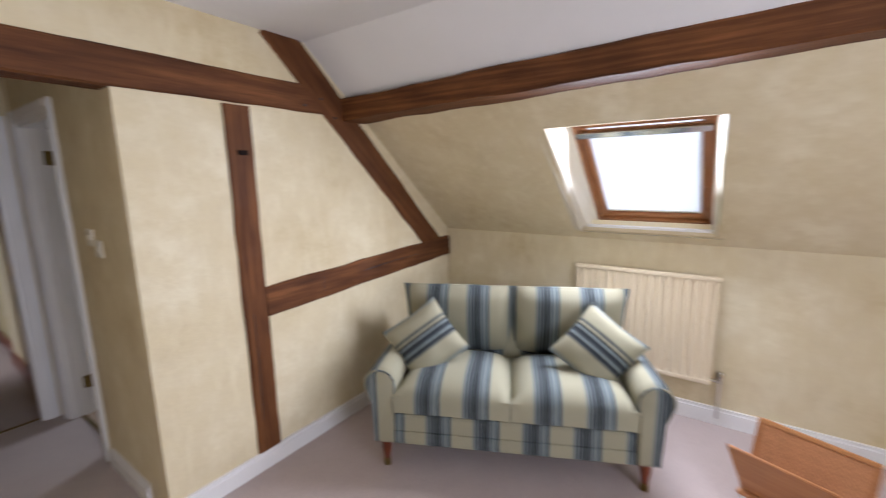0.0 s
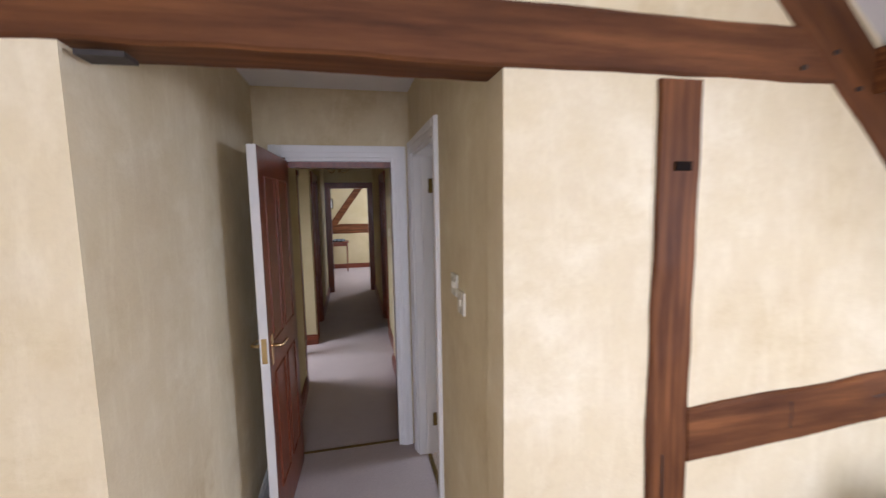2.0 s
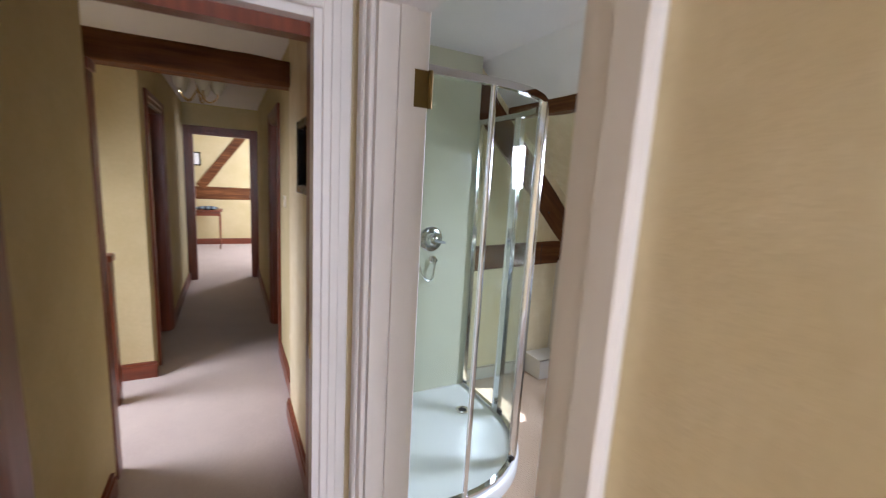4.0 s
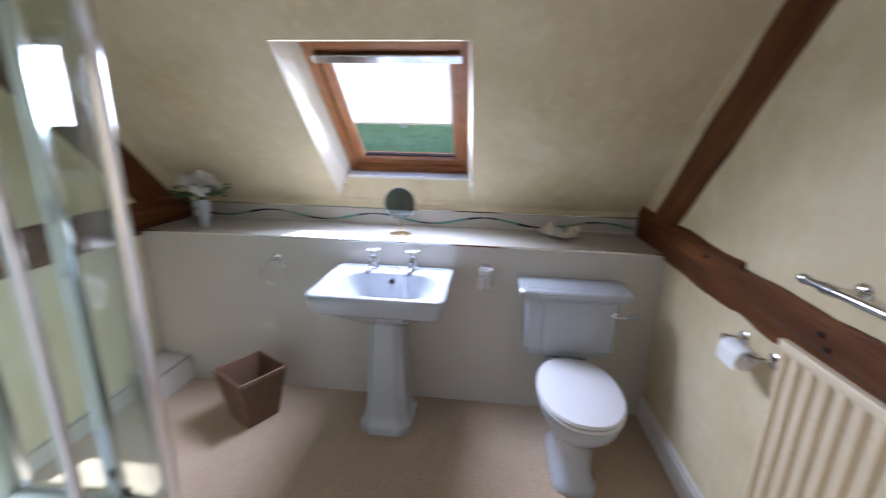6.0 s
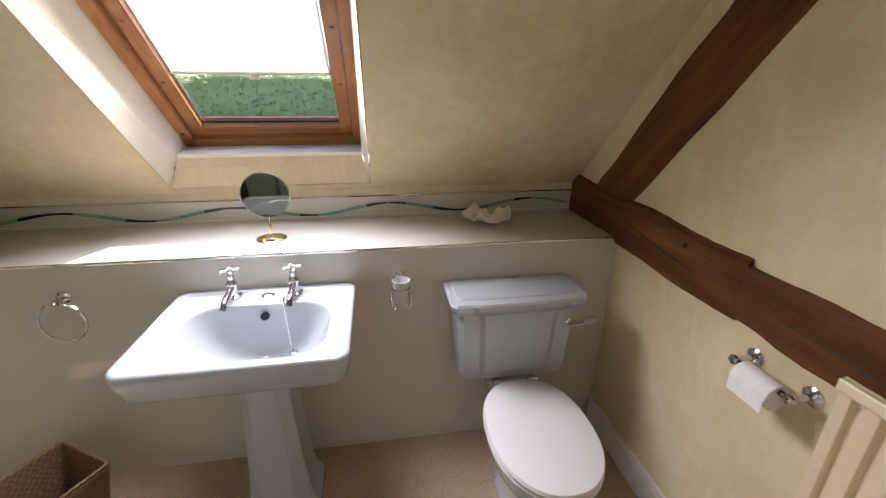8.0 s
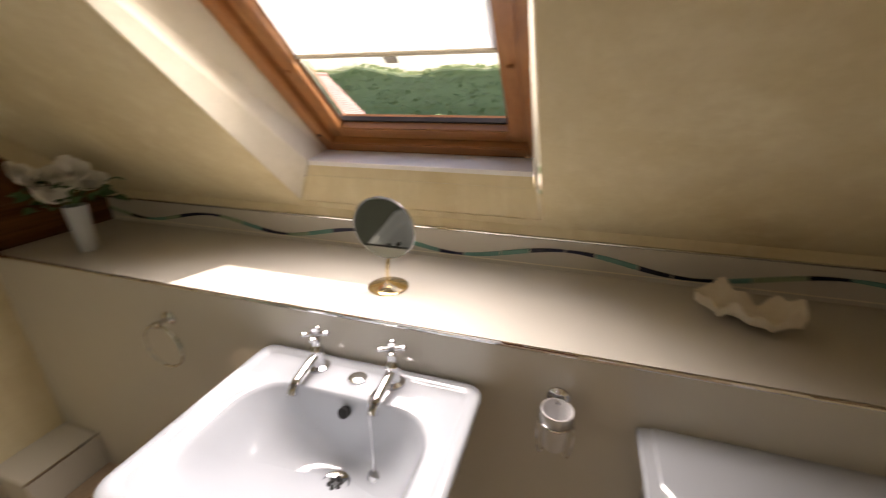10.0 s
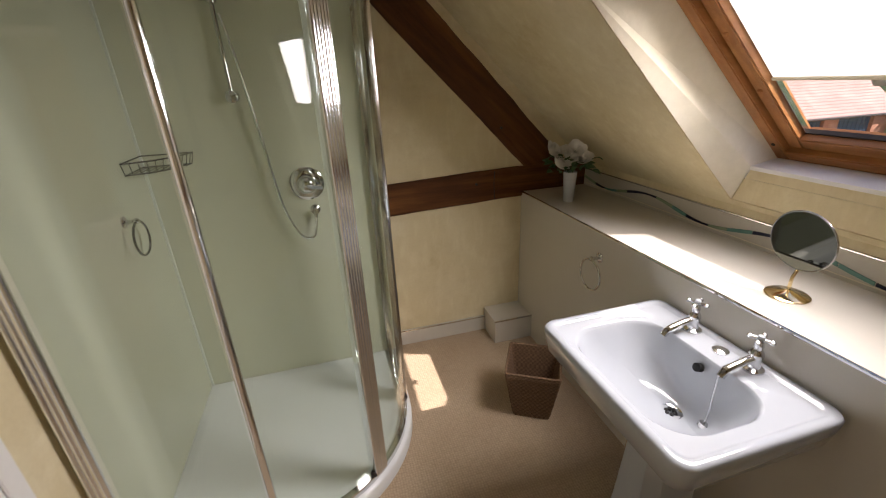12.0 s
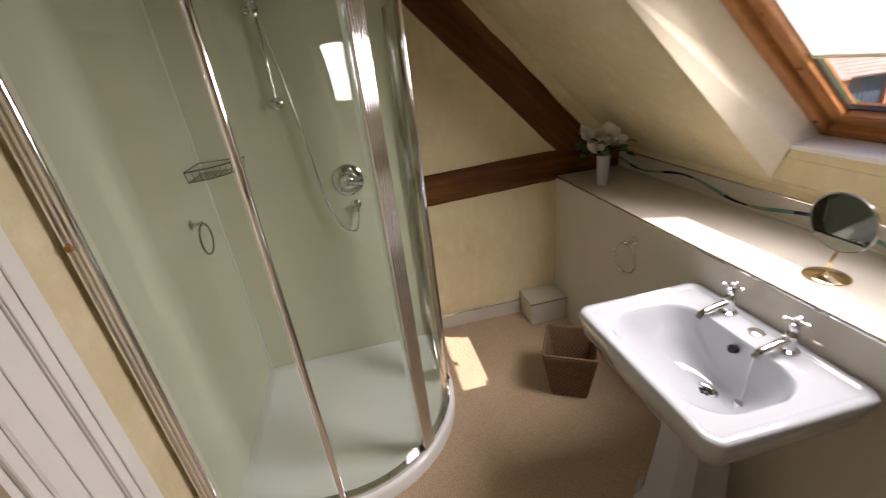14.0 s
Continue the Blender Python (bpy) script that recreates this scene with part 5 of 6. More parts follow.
def toilet():
    root = thing("toilet", "white ceramic toilet with its lid down", "toilet")
    cy = 3.42
    # cistern
    def step(w, d, z, notch=0.02):
        y, xf, xb = w / 2, 2.75 - d, 2.748
        return [Vector(p) for p in ((xb, cy + y, z), (xf + notch * 1.6, cy + y, z), (xf + notch * 0.4, cy + y - notch * 0.9, z), (xf + notch * 0.4, cy + y - notch * 4, z), (xf, cy + y - notch * 5, z),
                                    (xf, cy - y + notch * 5, z), (xf + notch * 0.4, cy - y + notch * 4, z), (xf + notch * 0.4, cy - y + notch * 0.9, z), (xf + notch * 1.6, cy - y, z), (xb, cy - y, z))]
    tank = part("cistern", loft(bmesh.new(), [step(0.44, 0.165, 0.43), step(0.455, 0.178, 0.47), step(0.475, 0.19, 0.745)]), CERAMIC, root)
    lid = loft(bmesh.new(), [step(0.50, 0.20, 0.745), step(0.525, 0.212, 0.76), step(0.54, 0.222, 0.775), step(0.545, 0.226, 0.795), step(0.535, 0.22, 0.803), step(0.49, 0.185, 0.803), step(0.48, 0.178, 0.808)])
    part("cistern_lid", lid, CERAMIC, root)
    lev = part("flush_lever", tube([(2.555, 3.215, 0.69), (2.535, 3.215, 0.69), (2.53, 3.19, 0.692), (2.528, 3.165, 0.698)], 0.006, 8, smooth=3), CHROME, root, "chrome flush lever", smooth=True)
    part("lever_boss", lathe([(0.016, 0), (0.016, 0.008), (0.008, 0.014)], 14, pose(2.566, 3.215, 0.69, 0, -90, 0)), CHROME, lev, smooth=True)
    part("lever_grip", lathe([(0.008, 0), (0.012, 0.015), (0.013, 0.045), (0.008, 0.06), (0.001, 0.062)], 14, pose(2.528, 3.172, 0.697, 90, 0, 0) @ pose(0, 0, 0, -8)), CERAMIC, lev, "white ceramic lever grip", smooth=True)
    part("inlet_nut", lathe([(0.012, 0.40), (0.016, 0.41), (0.016, 0.432)], 12, Matrix.Translation((2.68, 3.59, 0))), CHROME, root, smooth=True)
    # pan
    def oval(cx, w, d, z, p=2.4, n=32, front=1.0):
        out = []
        for i in range(n):
            a = 2 * math.pi * i / n
            c, s = math.cos(a), math.sin(a)
            x = abs(c) ** (2 / p) * math.copysign(1, c) * w / 2
            y = abs(s) ** (2 / p) * math.copysign(1, s) * d / 2
            if c > 0:
                y *= 1.0
            else:
                y *= 1 - 0.12 * abs(c) ** 2
            out.append(Vector((cx + x, cy + y, z)))
        return out
    bm = loft(bmesh.new(), [oval(2.32, 0.40, 0.20, 0.0, 5), oval(2.32, 0.40, 0.20, 0.03, 5), oval(2.325, 0.36, 0.165, 0.055, 4), oval(2.33, 0.34, 0.155, 0.14, 3.5), oval(2.33, 0.37, 0.19, 0.22, 3), oval(2.31, 0.45, 0.28, 0.29, 2.5),
                            oval(2.29, 0.51, 0.345, 0.345, 2.4), oval(2.285, 0.525, 0.36, 0.385, 2.4), oval(2.285, 0.52, 0.355, 0.40, 2.4)])
    part("pan", bm, CERAMIC, root, smooth=True, sharp=50)
    part("outlet_shelf", B(2.46, 2.745, cy - 0.10, cy + 0.10, 0.34, 0.42, 0.02, 3), CERAMIC, root, smooth=True)
    part("seat", loft(bmesh.new(), [oval(2.285, 0.52, 0.365, 0.402), oval(2.285, 0.53, 0.375, 0.41), oval(2.285, 0.525, 0.37, 0.42)]), SEAT_WHITE, root, smooth=True)
    part("lid", loft(bmesh.new(), [oval(2.285, 0.52, 0.365, 0.423), oval(2.285, 0.53, 0.375, 0.43), oval(2.285, 0.52, 0.365, 0.442), oval(2.285, 0.44, 0.29, 0.450), oval(2.285, 0.2, 0.12, 0.453)]), SEAT_WHITE, root, "white closed seat lid", smooth=True)
    for y in (cy - 0.07, cy + 0.07):
        part("hinge", tube([(2.55, y - 0.02, 0.435), (2.55, y + 0.02, 0.435)], 0.01, 10), CHROME, root, smooth=True)
    for x, y in ((2.2, cy + 0.088), (2.45, cy + 0.088)):
        part("screw", lathe([(0.006, 0), (0.004, 0.004)], 8, pose(x, y + 0.008, 0.034, 0, 0, 0)), CHROME, root)


toilet()


def rose(parent, m, r=0.025, mat=None):
    return part("rose", lathe([(r, 0), (r, 0.004), (r * 0.7, 0.009), (r * 0.4, 0.012)], 18, m), mat or CHROME, parent, smooth=True)


def towel_ring(m, label, r=0.075, mat=None):
    """Ring hanging from a stalk that stands out along local -y."""
    root = thing("towel_ring", label, "towel ring", "towel rings")
    root.matrix_world = m
    rose(root, pose(0, 0, 0, 90), 0.024)
    part("stalk", tube([(0, 0, 0), (0, -0.045, 0)], 0.008, 10), CHROME, root, smooth=True)
    part("knob", lathe([(0.001, -0.013), (0.011, -0.008), (0.014, 0), (0.011, 0.008), (0.001, 0.013)], 14, Matrix.Translation((0, -0.045, 0))), CHROME, root, smooth=True)
    part("ring", tube([(r * math.sin(a), -0.045, -r * 1.05 + r * math.cos(a)) for a in [i * 2 * math.pi / 36 for i in range(36)]], 0.0048, 8, closed=True), mat or CHROME, root, smooth=True)


towel_ring(pose(2.75, 5.065, 0.84, 0, 0, -90), "chrome towel ring on the tiled boxing")


def tumbler():
    root = thing("tumbler_holder", "white ceramic tumbler in a chrome wall holder", "tumbler holder")
    x, y, z = 2.695, 3.866, 0.85
    rose(root, pose(2.75, y, z - 0.01, 0, -90, 0), 0.026)
    part("stalk", tube([(2.75, y, z - 0.01), (2.725, y, z - 0.012)], 0.008, 10), CHROME, root, smooth=True)
    cup = [(0.024, -0.105), (0.027, -0.10), (0.032, -0.02), (0.036, 0.0), (0.033, 0.0), (0.029, -0.02), (0.024, -0.095)]
    part("tumbler", lathe(cup, 26, Matrix.Translation((x, y, z))), SEAT_WHITE, root, "white ceramic tumbler", smooth=True)
    part("ring", tube([(x + 0.036 * math.cos(a), y + 0.036 * math.sin(a), z - 0.03) for a in [i * 2 * math.pi / 28 for i in range(28)]], 0.003, 8, closed=True), CHROME, root, smooth=True)
    for s in (-1, 1):
        part("wire", tube([(x, y + s * 0.037, z - 0.03), (x - 0.012, y + s * 0.040, z - 0.06), (x - 0.012, y + s * 0.034, z - 0.118), (x - 0.004, y + s * 0.022, z - 0.118), (x - 0.004, y + s * 0.022, z - 0.085)], 0.0024, 8, smooth=4), CHROME, root, smooth=True)


tumbler()


def shaving_mirror():
    root = thing("table_mirror", "round tilting mirror on a brass foot", "mirror", at=(2.93, 4.378, 0.963))
    part("foot", lathe([(0.058, 0), (0.06, 0.004), (0.055, 0.008), (0.02, 0.014), (0.008, 0.02)], 32), BRASS, root, smooth=True)
    part("stem", tube([(0, 0, 0.015), (0, 0, 0.06), (0.012, 0, 0.085), (0.012, 0, 0.1)], 0.005, 10, smooth=4), BRASS, root, smooth=True)
    m = pose(-0.005, 0, 0.185, 0, -96, 0)
    rim = part("rim", tube([m @ Vector((0.092 * math.cos(a), 0.092 * math.sin(a), 0)) for a in [i * 2 * math.pi / 40 for i in range(40)]], 0.0032, 8, closed=True), STEEL, root, "thin steel mirror rim", smooth=True)
    part("glass", lathe([(0.091, -0.003), (0.091, 0.003)], 40, m), MIRROR, root, "dark silvered mirror glass")


shaving_mirror()


def vase_of_flowers():
    root = thing("vase_of_roses", "white vase of white artificial roses on the ledge", "vase", at=(2.885, 5.575, 0.963))
    prof = [(0.028, 0), (0.030, 0.01), (0.034, 0.10), (0.038, 0.17), (0.035, 0.17), (0.031, 0.10), (0.026, 0.015)]
    part("vase", lathe(prof, 24), CERAMIC, root, "slim white ceramic vase", smooth=True)
    rnd = random.Random(4)
    heads = [(-0.03, -0.02, 0.255), (-0.10, 0.03, 0.285), (-0.02, 0.05, 0.275), (0.05, -0.03, 0.24), (0.02, 0.0, 0.285), (-0.05, -0.07, 0.235), (-0.09, -0.03, 0.225)]
    for hx, hy, hz in heads:
        part("stem", tube([(0, 0, 0.12), (hx * 0.4, hy * 0.4, 0.2), (hx, hy, hz)], 0.002, 5, smooth=3), LEAF, root)
        bm = bmesh.new()
        for k in range(16):
            a = k * 2.4
            r = 0.007 + 0.0026 * k
            tilt = 0.12 + k * 0.05
            w = 0.018 + 0.0011 * k
            c, s = math.cos(a), math.sin(a)
            base = Vector((r * 0.5 * c, r * 0.5 * s, -0.01))
            out, side = Vector((c, s, 0)), Vector((-s, c, 0))
            rows = []
            for i in range(4):
                h = i / 3 * 0.042
                p = base + out * (math.sin(tilt) * h + 0.25 * h * h / 0.042) + Vector((0, 0, math.cos(tilt) * h))
                ww = w * (0.5, 0.95, 1.0, 0.55)[i]
                rows.append([bm.verts.new(p + side * ww * q + out * (-0.35 * ww * q * q)) for q in (-1, -0.4, 0.4, 1)])
            for r0, r1 in zip(rows, rows[1:]):
                for i in range(3):
                    bm.faces.new((r0[i], r0[i + 1], r1[i + 1], r1[i]))
        head = tagged(part("rose_head", bm, PETAL, root, "white rose bloom", smooth=True), kind="stuff")
        head.matrix_local = pose(hx, hy, hz, rnd.uniform(-25, 25), rnd.uniform(-50, -10), rnd.uniform(0, 360))
    for k in range(34):
        a = rnd.uniform(0, 6.28)
        r = rnd.uniform(0.03, 0.11)
        bm = bmesh.new()
        pts = []
        for i in range(5):
            f = i / 4
            wl = 0.017 * math.sin(math.pi * (0.08 + 0.9 * f))
            pts.append([bm.verts.new((f * 0.055, q * wl, 0.012 * math.sin(f * 3) + abs(q) * 0.005)) for q in (-1, 0, 1)])
        for r0, r1 in zip(pts, pts[1:]):
            for i in range(2):
                bm.faces.new((r0[i], r0[i + 1], r1[i + 1], r1[i]))
        leaf = part("leaf", bm, LEAF, root)
        leaf.matrix_local = pose(r * math.cos(a), r * 1.2 * math.sin(a), rnd.uniform(0.17, 0.25), rnd.uniform(-40, 40), rnd.uniform(-40, 30), math.degrees(a) + rnd.uniform(-40, 40))


vase_of_flowers()


def sea_shell():
    bm = bmesh.new()
    n, k = 20, 9
    rows = []
    for i in range(n + 1):
        u = i / n * 2 - 1
        row = []
        for j in range(k + 1):
            v = j / k * 2 - 1
            x = u * 0.115 * (1 - 0.15 * v * v)
            y = v * 0.062 * (1 - 0.35 * u * u)
            z = 0.030 * (u * u * 0.8 + v * v * 0.8) + 0.014 * math.sin(u * 5 + v * 1.3) * abs(v) + 0.012 * math.sin(u * 11) * abs(v) ** 3 + 0.024
            row.append(bm.verts.new((x, y, z)))
        rows.append(row)
    for i in range(n):
        for j in range(k):
            bm.faces.new((rows[i][j], rows[i + 1][j], rows[i + 1][j + 1], rows[i][j + 1]))
    low = bmesh.ops.extrude_face_region(bm, geom=bm.faces[:])
    for v in [g for g in low["geom"] if isinstance(g, bmesh.types.BMVert)]:
        v.co.z = v.co.z * 0.82 - 0.012
        v.co.x *= 0.97
        v.co.y *= 0.94
    ob = solo("sea_shell", bm, SHELL, "large chalky white sea shell on the ledge", "shell", smooth=True)
    ob.matrix_world = pose(3.01, 3.45, 0.966, 0, 0, 62)


sea_shell()


def waste_basket():
    root = thing("waste_basket", "square tapered brown wicker waste basket", "waste basket", at=(2.463, 5.115, 0), turn=-30)
    h, a, b = 0.29, 0.092, 0.135
    rings = [ring_rr(0, 0, 2 * a, 2 * a, 0.012, 0, 3), ring_rr(0, 0, 2 * b, 2 * b, 0.016, h, 3), ring_rr(0, 0, 2 * b - 0.018, 2 * b - 0.018, 0.013, h, 3), ring_rr(0, 0, 2 * a - 0.014, 2 * a - 0.014, 0.01, 0.012, 3)]
    part("body", loft(bmesh.new(), rings), WICKER, root)
    for z, w in ((h, b), (h - 0.012, b - 0.001), (0.006, a + 0.001)):
        part("woven_rim", tube([p for p in ring_rr(0, 0, 2 * w - 0.006, 2 * w - 0.006, 0.014, z, 3)], 0.006, 6, closed=True), WICKER, root)
    for i in range(26):
        z = 0.018 + i * 0.0102
        w = a + (b - a) * z / h
        part("strand", tube([Vector((p.x, p.y, z + 0.0015 * math.sin(k * 2.1 + i))) for k, p in enumerate(ring_rr(0, 0, 2 * w + 0.001, 2 * w + 0.001, 0.014, z, 2))], 0.0035, 5, closed=True), WICKER, root)


waste_basket()


def toilet_roll():
    root = thing("toilet_roll_holder", "chrome roll holder with a white paper roll", "roll holder")
    for x in (2.035, 1.875):
        rose(root, pose(x, 2.94, 0.858, -90, 0, 0), 0.026)
        part("arm", tube([(x, 2.945, 0.858), (x, 3.0, 0.858)], 0.009, 10), CHROME, root, smooth=True)
        part("knob", lathe([(0.001, -0.014), (0.012, -0.009), (0.016, 0), (0.012, 0.009), (0.001, 0.014)], 14, Matrix.Translation((x, 3.005, 0.858))), CHROME, root, smooth=True)
    part("spindle", tube([(2.035, 3.005, 0.858), (1.875, 3.005, 0.858)], 0.008, 10), BLACK, root)
    r = part("paper_roll", lathe([(0.014, 0), (0.036, 0), (0.037, 0.004), (0.037, 0.101), (0.036, 0.105), (0.014, 0.105)], 28, pose(1.902, 3.005, 0.837, 0, 90, 0)), PAPER, root, "white paper roll", smooth=True)
    part("loose_sheet", B(1.904, 2.005, 3.0405, 3.0425, 0.798, 0.837), PAPER, r)


toilet_roll()


def towel_rail():
    root = thing("towel_rail", "chrome wall mounted towel rail above the radiator", "towel rail")
    part("bar", tube([(1.735, 3.02, 1.18), (0.98, 3.02, 1.18)], 0.0115, 14), CHROME, root, smooth=True)
    for x in (1.655, 1.06):
        rose(root, pose(x, 2.94, 1.175, -90, 0, 0), 0.026)
        part("arm", tube([(x, 2.945, 1.175), (x, 3.02, 1.178)], 0.009, 10), CHROME, root, smooth=True)
        part("collar", tube([(x - 0.018, 3.02, 1.18), (x + 0.018, 3.02, 1.18)], 0.016, 14), CHROME, root, smooth=True)
    for x in (1.74, 0.975):
        part("finial", lathe([(0.012, -0.014), (0.015, -0.006), (0.015, 0.006), (0.011, 0.014)], 14, pose(x, 3.02, 1.18, 0, 90, 0)), CHROME, root, smooth=True)


towel_rail()

# ---- shower ----
SX, SY, R = 1.23, 5.31, 0.57
PX, PY = 0.775, 5.76
TRAY = 0.072


def front_line(off=0.0, n=14):
    """The curved plan of the enclosure from the side wall to the gable end."""
    r = R + off
    pts = [(PX, SY - r), (SX, SY - r)]
    pts += [(SX + r * math.sin(a), SY - r * math.cos(a)) for a in [math.pi / 2 * i / n for i in range(1, n)]]
    pts += [(SX + r, SY), (SX + r, PY - 0.003)]
    return pts


def on_curve(f, off=0.0):
    a = math.pi / 2 * f
    return SX + (R + off) * math.sin(a), SY - (R + off) * math.cos(a)


def shower():
    root = thing("shower_enclosure", "curved glass shower enclosure with chrome frame", "shower")
    # tray
    outer, inner, deep = front_line(0.035), front_line(-0.035), front_line(-0.10)
    def ring(line, z, inset=0.0):
        return [Vector((max(x, PX + inset), min(y, PY - 0.003 - inset), z)) for x, y in line] + [Vector((PX + inset, PY - 0.003 - inset, z))]
    rings = [ring(outer, 0.0), ring(outer, TRAY - 0.012), ring(front_line(0.027), TRAY), ring(inner, TRAY + 0.002, 0.03), ring(front_line(-0.06), TRAY - 0.008, 0.05), ring(deep, TRAY - 0.028, 0.085), ring(front_line(-0.3), TRAY - 0.033, 0.25)]
    part("tray", loft(bmesh.new(), rings), ACRYLIC, root, "white acrylic shower tray", smooth=True, sharp=60)
    dr = part("drain", lathe([(0.03, 0), (0.045, 0.002), (0.047, 0.005), (0.03, 0.007), (0.028, 0.003)], 22, Matrix.Translation((1.64, 5.47, TRAY - 0.030))), CHROME, root, "round chrome drain", smooth=True)
    part("drain_hole", lathe([(0.026, 0), (0.026, 0.0035)], 16, Matrix.Translation((1.64, 5.47, TRAY - 0.030))), DARK_HOLE, dr)
    # rails
    top = 1.985
    line = front_line()
    for z0, z1, nm in ((TRAY, TRAY + 0.028, "bottom_rail"), (top - 0.03, top, "top_rail")):
        a, b = front_line(0.014), front_line(-0.014)
        bm = bmesh.new()
        rings = []
        for (x0, y0), (x1, y1) in zip(a, b):
            rings.append([Vector((x0, y0, z0)), Vector((x0, y0, z1)), Vector((x1, y1, z1)), Vector((x1, y1, z0))])
        part(nm, loft(bm, rings), CHROME, root, "polished chrome rail", smooth=True, sharp=50)
    # glass
    def glass(nm, pts, z0=TRAY + 0.02, z1=1.96, t=0.003):
        bm = bmesh.new()
        rings = []
        for i, (x, y) in enumerate(pts):
            p = Vector(pts[max(i - 1, 0)])
            q = Vector(pts[min(i + 1, len(pts) - 1)])
            d = (q - p).normalized()
            nx, ny = d.y * t, -d.x * t
            rings.append([Vector((x + nx, y + ny, z0)), Vector((x + nx, y + ny, z1)), Vector((x - nx, y - ny, z1)), Vector((x - nx, y - ny, z0))])
        g = part(nm, loft(bm, rings), SHOWER_GLASS, root, "clear shower glass", smooth=True, sharp=60)
        g.visible_shadow = False
    glass("side_pane", [(PX + 0.03, SY - R), (SX - 0.02, SY - R)])
    glass("curved_door", [on_curve(f / 10 * 0.47, -0.006) for f in range(11)])
    glass("curved_door", [on_curve(0.47 + f / 10 * 0.53, 0.006) for f in range(11)])
    glass("end_pane", [(SX + R, SY + 0.02), (SX + R, PY - 0.02)])

    def stile(x, y, nx, ny, w, d, ribs, nm="stile", lab="ribbed chrome upright"):
        """An upright section with ribs along its face; nx, ny: the way it looks."""
        tx, ty = -ny, nx
        prof = []
        for i in range(ribs * 10 + 1):
            s = (i / (ribs * 10) - 0.5) * w
            prof.append((s, d / 2 + 0.0065 * abs(math.sin(i * math.pi / 10)) ** 0.7))
        prof += [(w / 2, -d / 2), (-w / 2, -d / 2)]
        rings = [[Vector((x + tx * s + nx * o, y + ty * s + ny * o, z)) for s, o in prof] for z in (TRAY + 0.02, top - 0.025)]
        part(nm, loft(bmesh.new(), rings), CHROME_SATIN, root, lab, smooth=True, sharp=70)

    def post(x, y, r, nm="stile"):
        part(nm, tube([(x, y, TRAY + 0.02), (x, y, top - 0.025)], r, 16), CHROME_SATIN, root, "round chrome upright", smooth=True)

    stile(PX - 0.02, SY - R, 0, -1, 0.036, 0.03, 2, "wall_profile")
    post(PX + 0.008, SY - R - 0.012, 0.012, "wall_profile")
    post(SX, SY - R, 0.0135)
    for f, w, ribs in ((0.455, 0.035, 3), (0.495, 0.035, 3)):
        x, y = on_curve(f)
        a = math.pi / 2 * f
        stile(x, y, math.sin(a), -math.cos(a), w, 0.034, ribs, "door_stile")
    stile(SX + R, SY - 0.01, 1, 0, 0.04, 0.03, 3)
    post(SX + R, SY + 0.03, 0.012)
    stile(SX + R, PY - 0.02, 1, 0, 0.03, 0.03, 2, "wall_profile")
    for f in (0.44, 0.96):
        x, y = on_curve(f, 0.006)
        part("roller", lathe([(0.012, -0.012), (0.016, -0.006), (0.016, 0.006), (0.012, 0.012)], 14, Matrix.Translation((x, y, TRAY + 0.035))), IRON, root, smooth=True)
    part("cork_stop", lathe([(0.010, -0.012), (0.012, 0), (0.010, 0.012)], 10, pose(PX - 0.02, SY - R - 0.018, 1.36, 90, 0, 0)), PINE[2], root, "small brown door buffer")


shower()
setting("shower_panel_side", B(0.72, PX, SY - R + 0.02, 5.9, TRAY - 0.01, CEIL), SHOWER_PANEL, "pale green gloss shower wall panel", "wall panel")
setting("shower_panel_back", B(PX, SX + R - 0.005, PY, 5.9, TRAY - 0.01, CEIL), SHOWER_PANEL, "pale green gloss shower wall panel", "wall panel")
setting("shower_panel_trim", B(PX, PX + 0.010, PY - 0.010, PY, TRAY, 2.3), ALU_PALE, "silver corner trim between the shower panels", "trim")


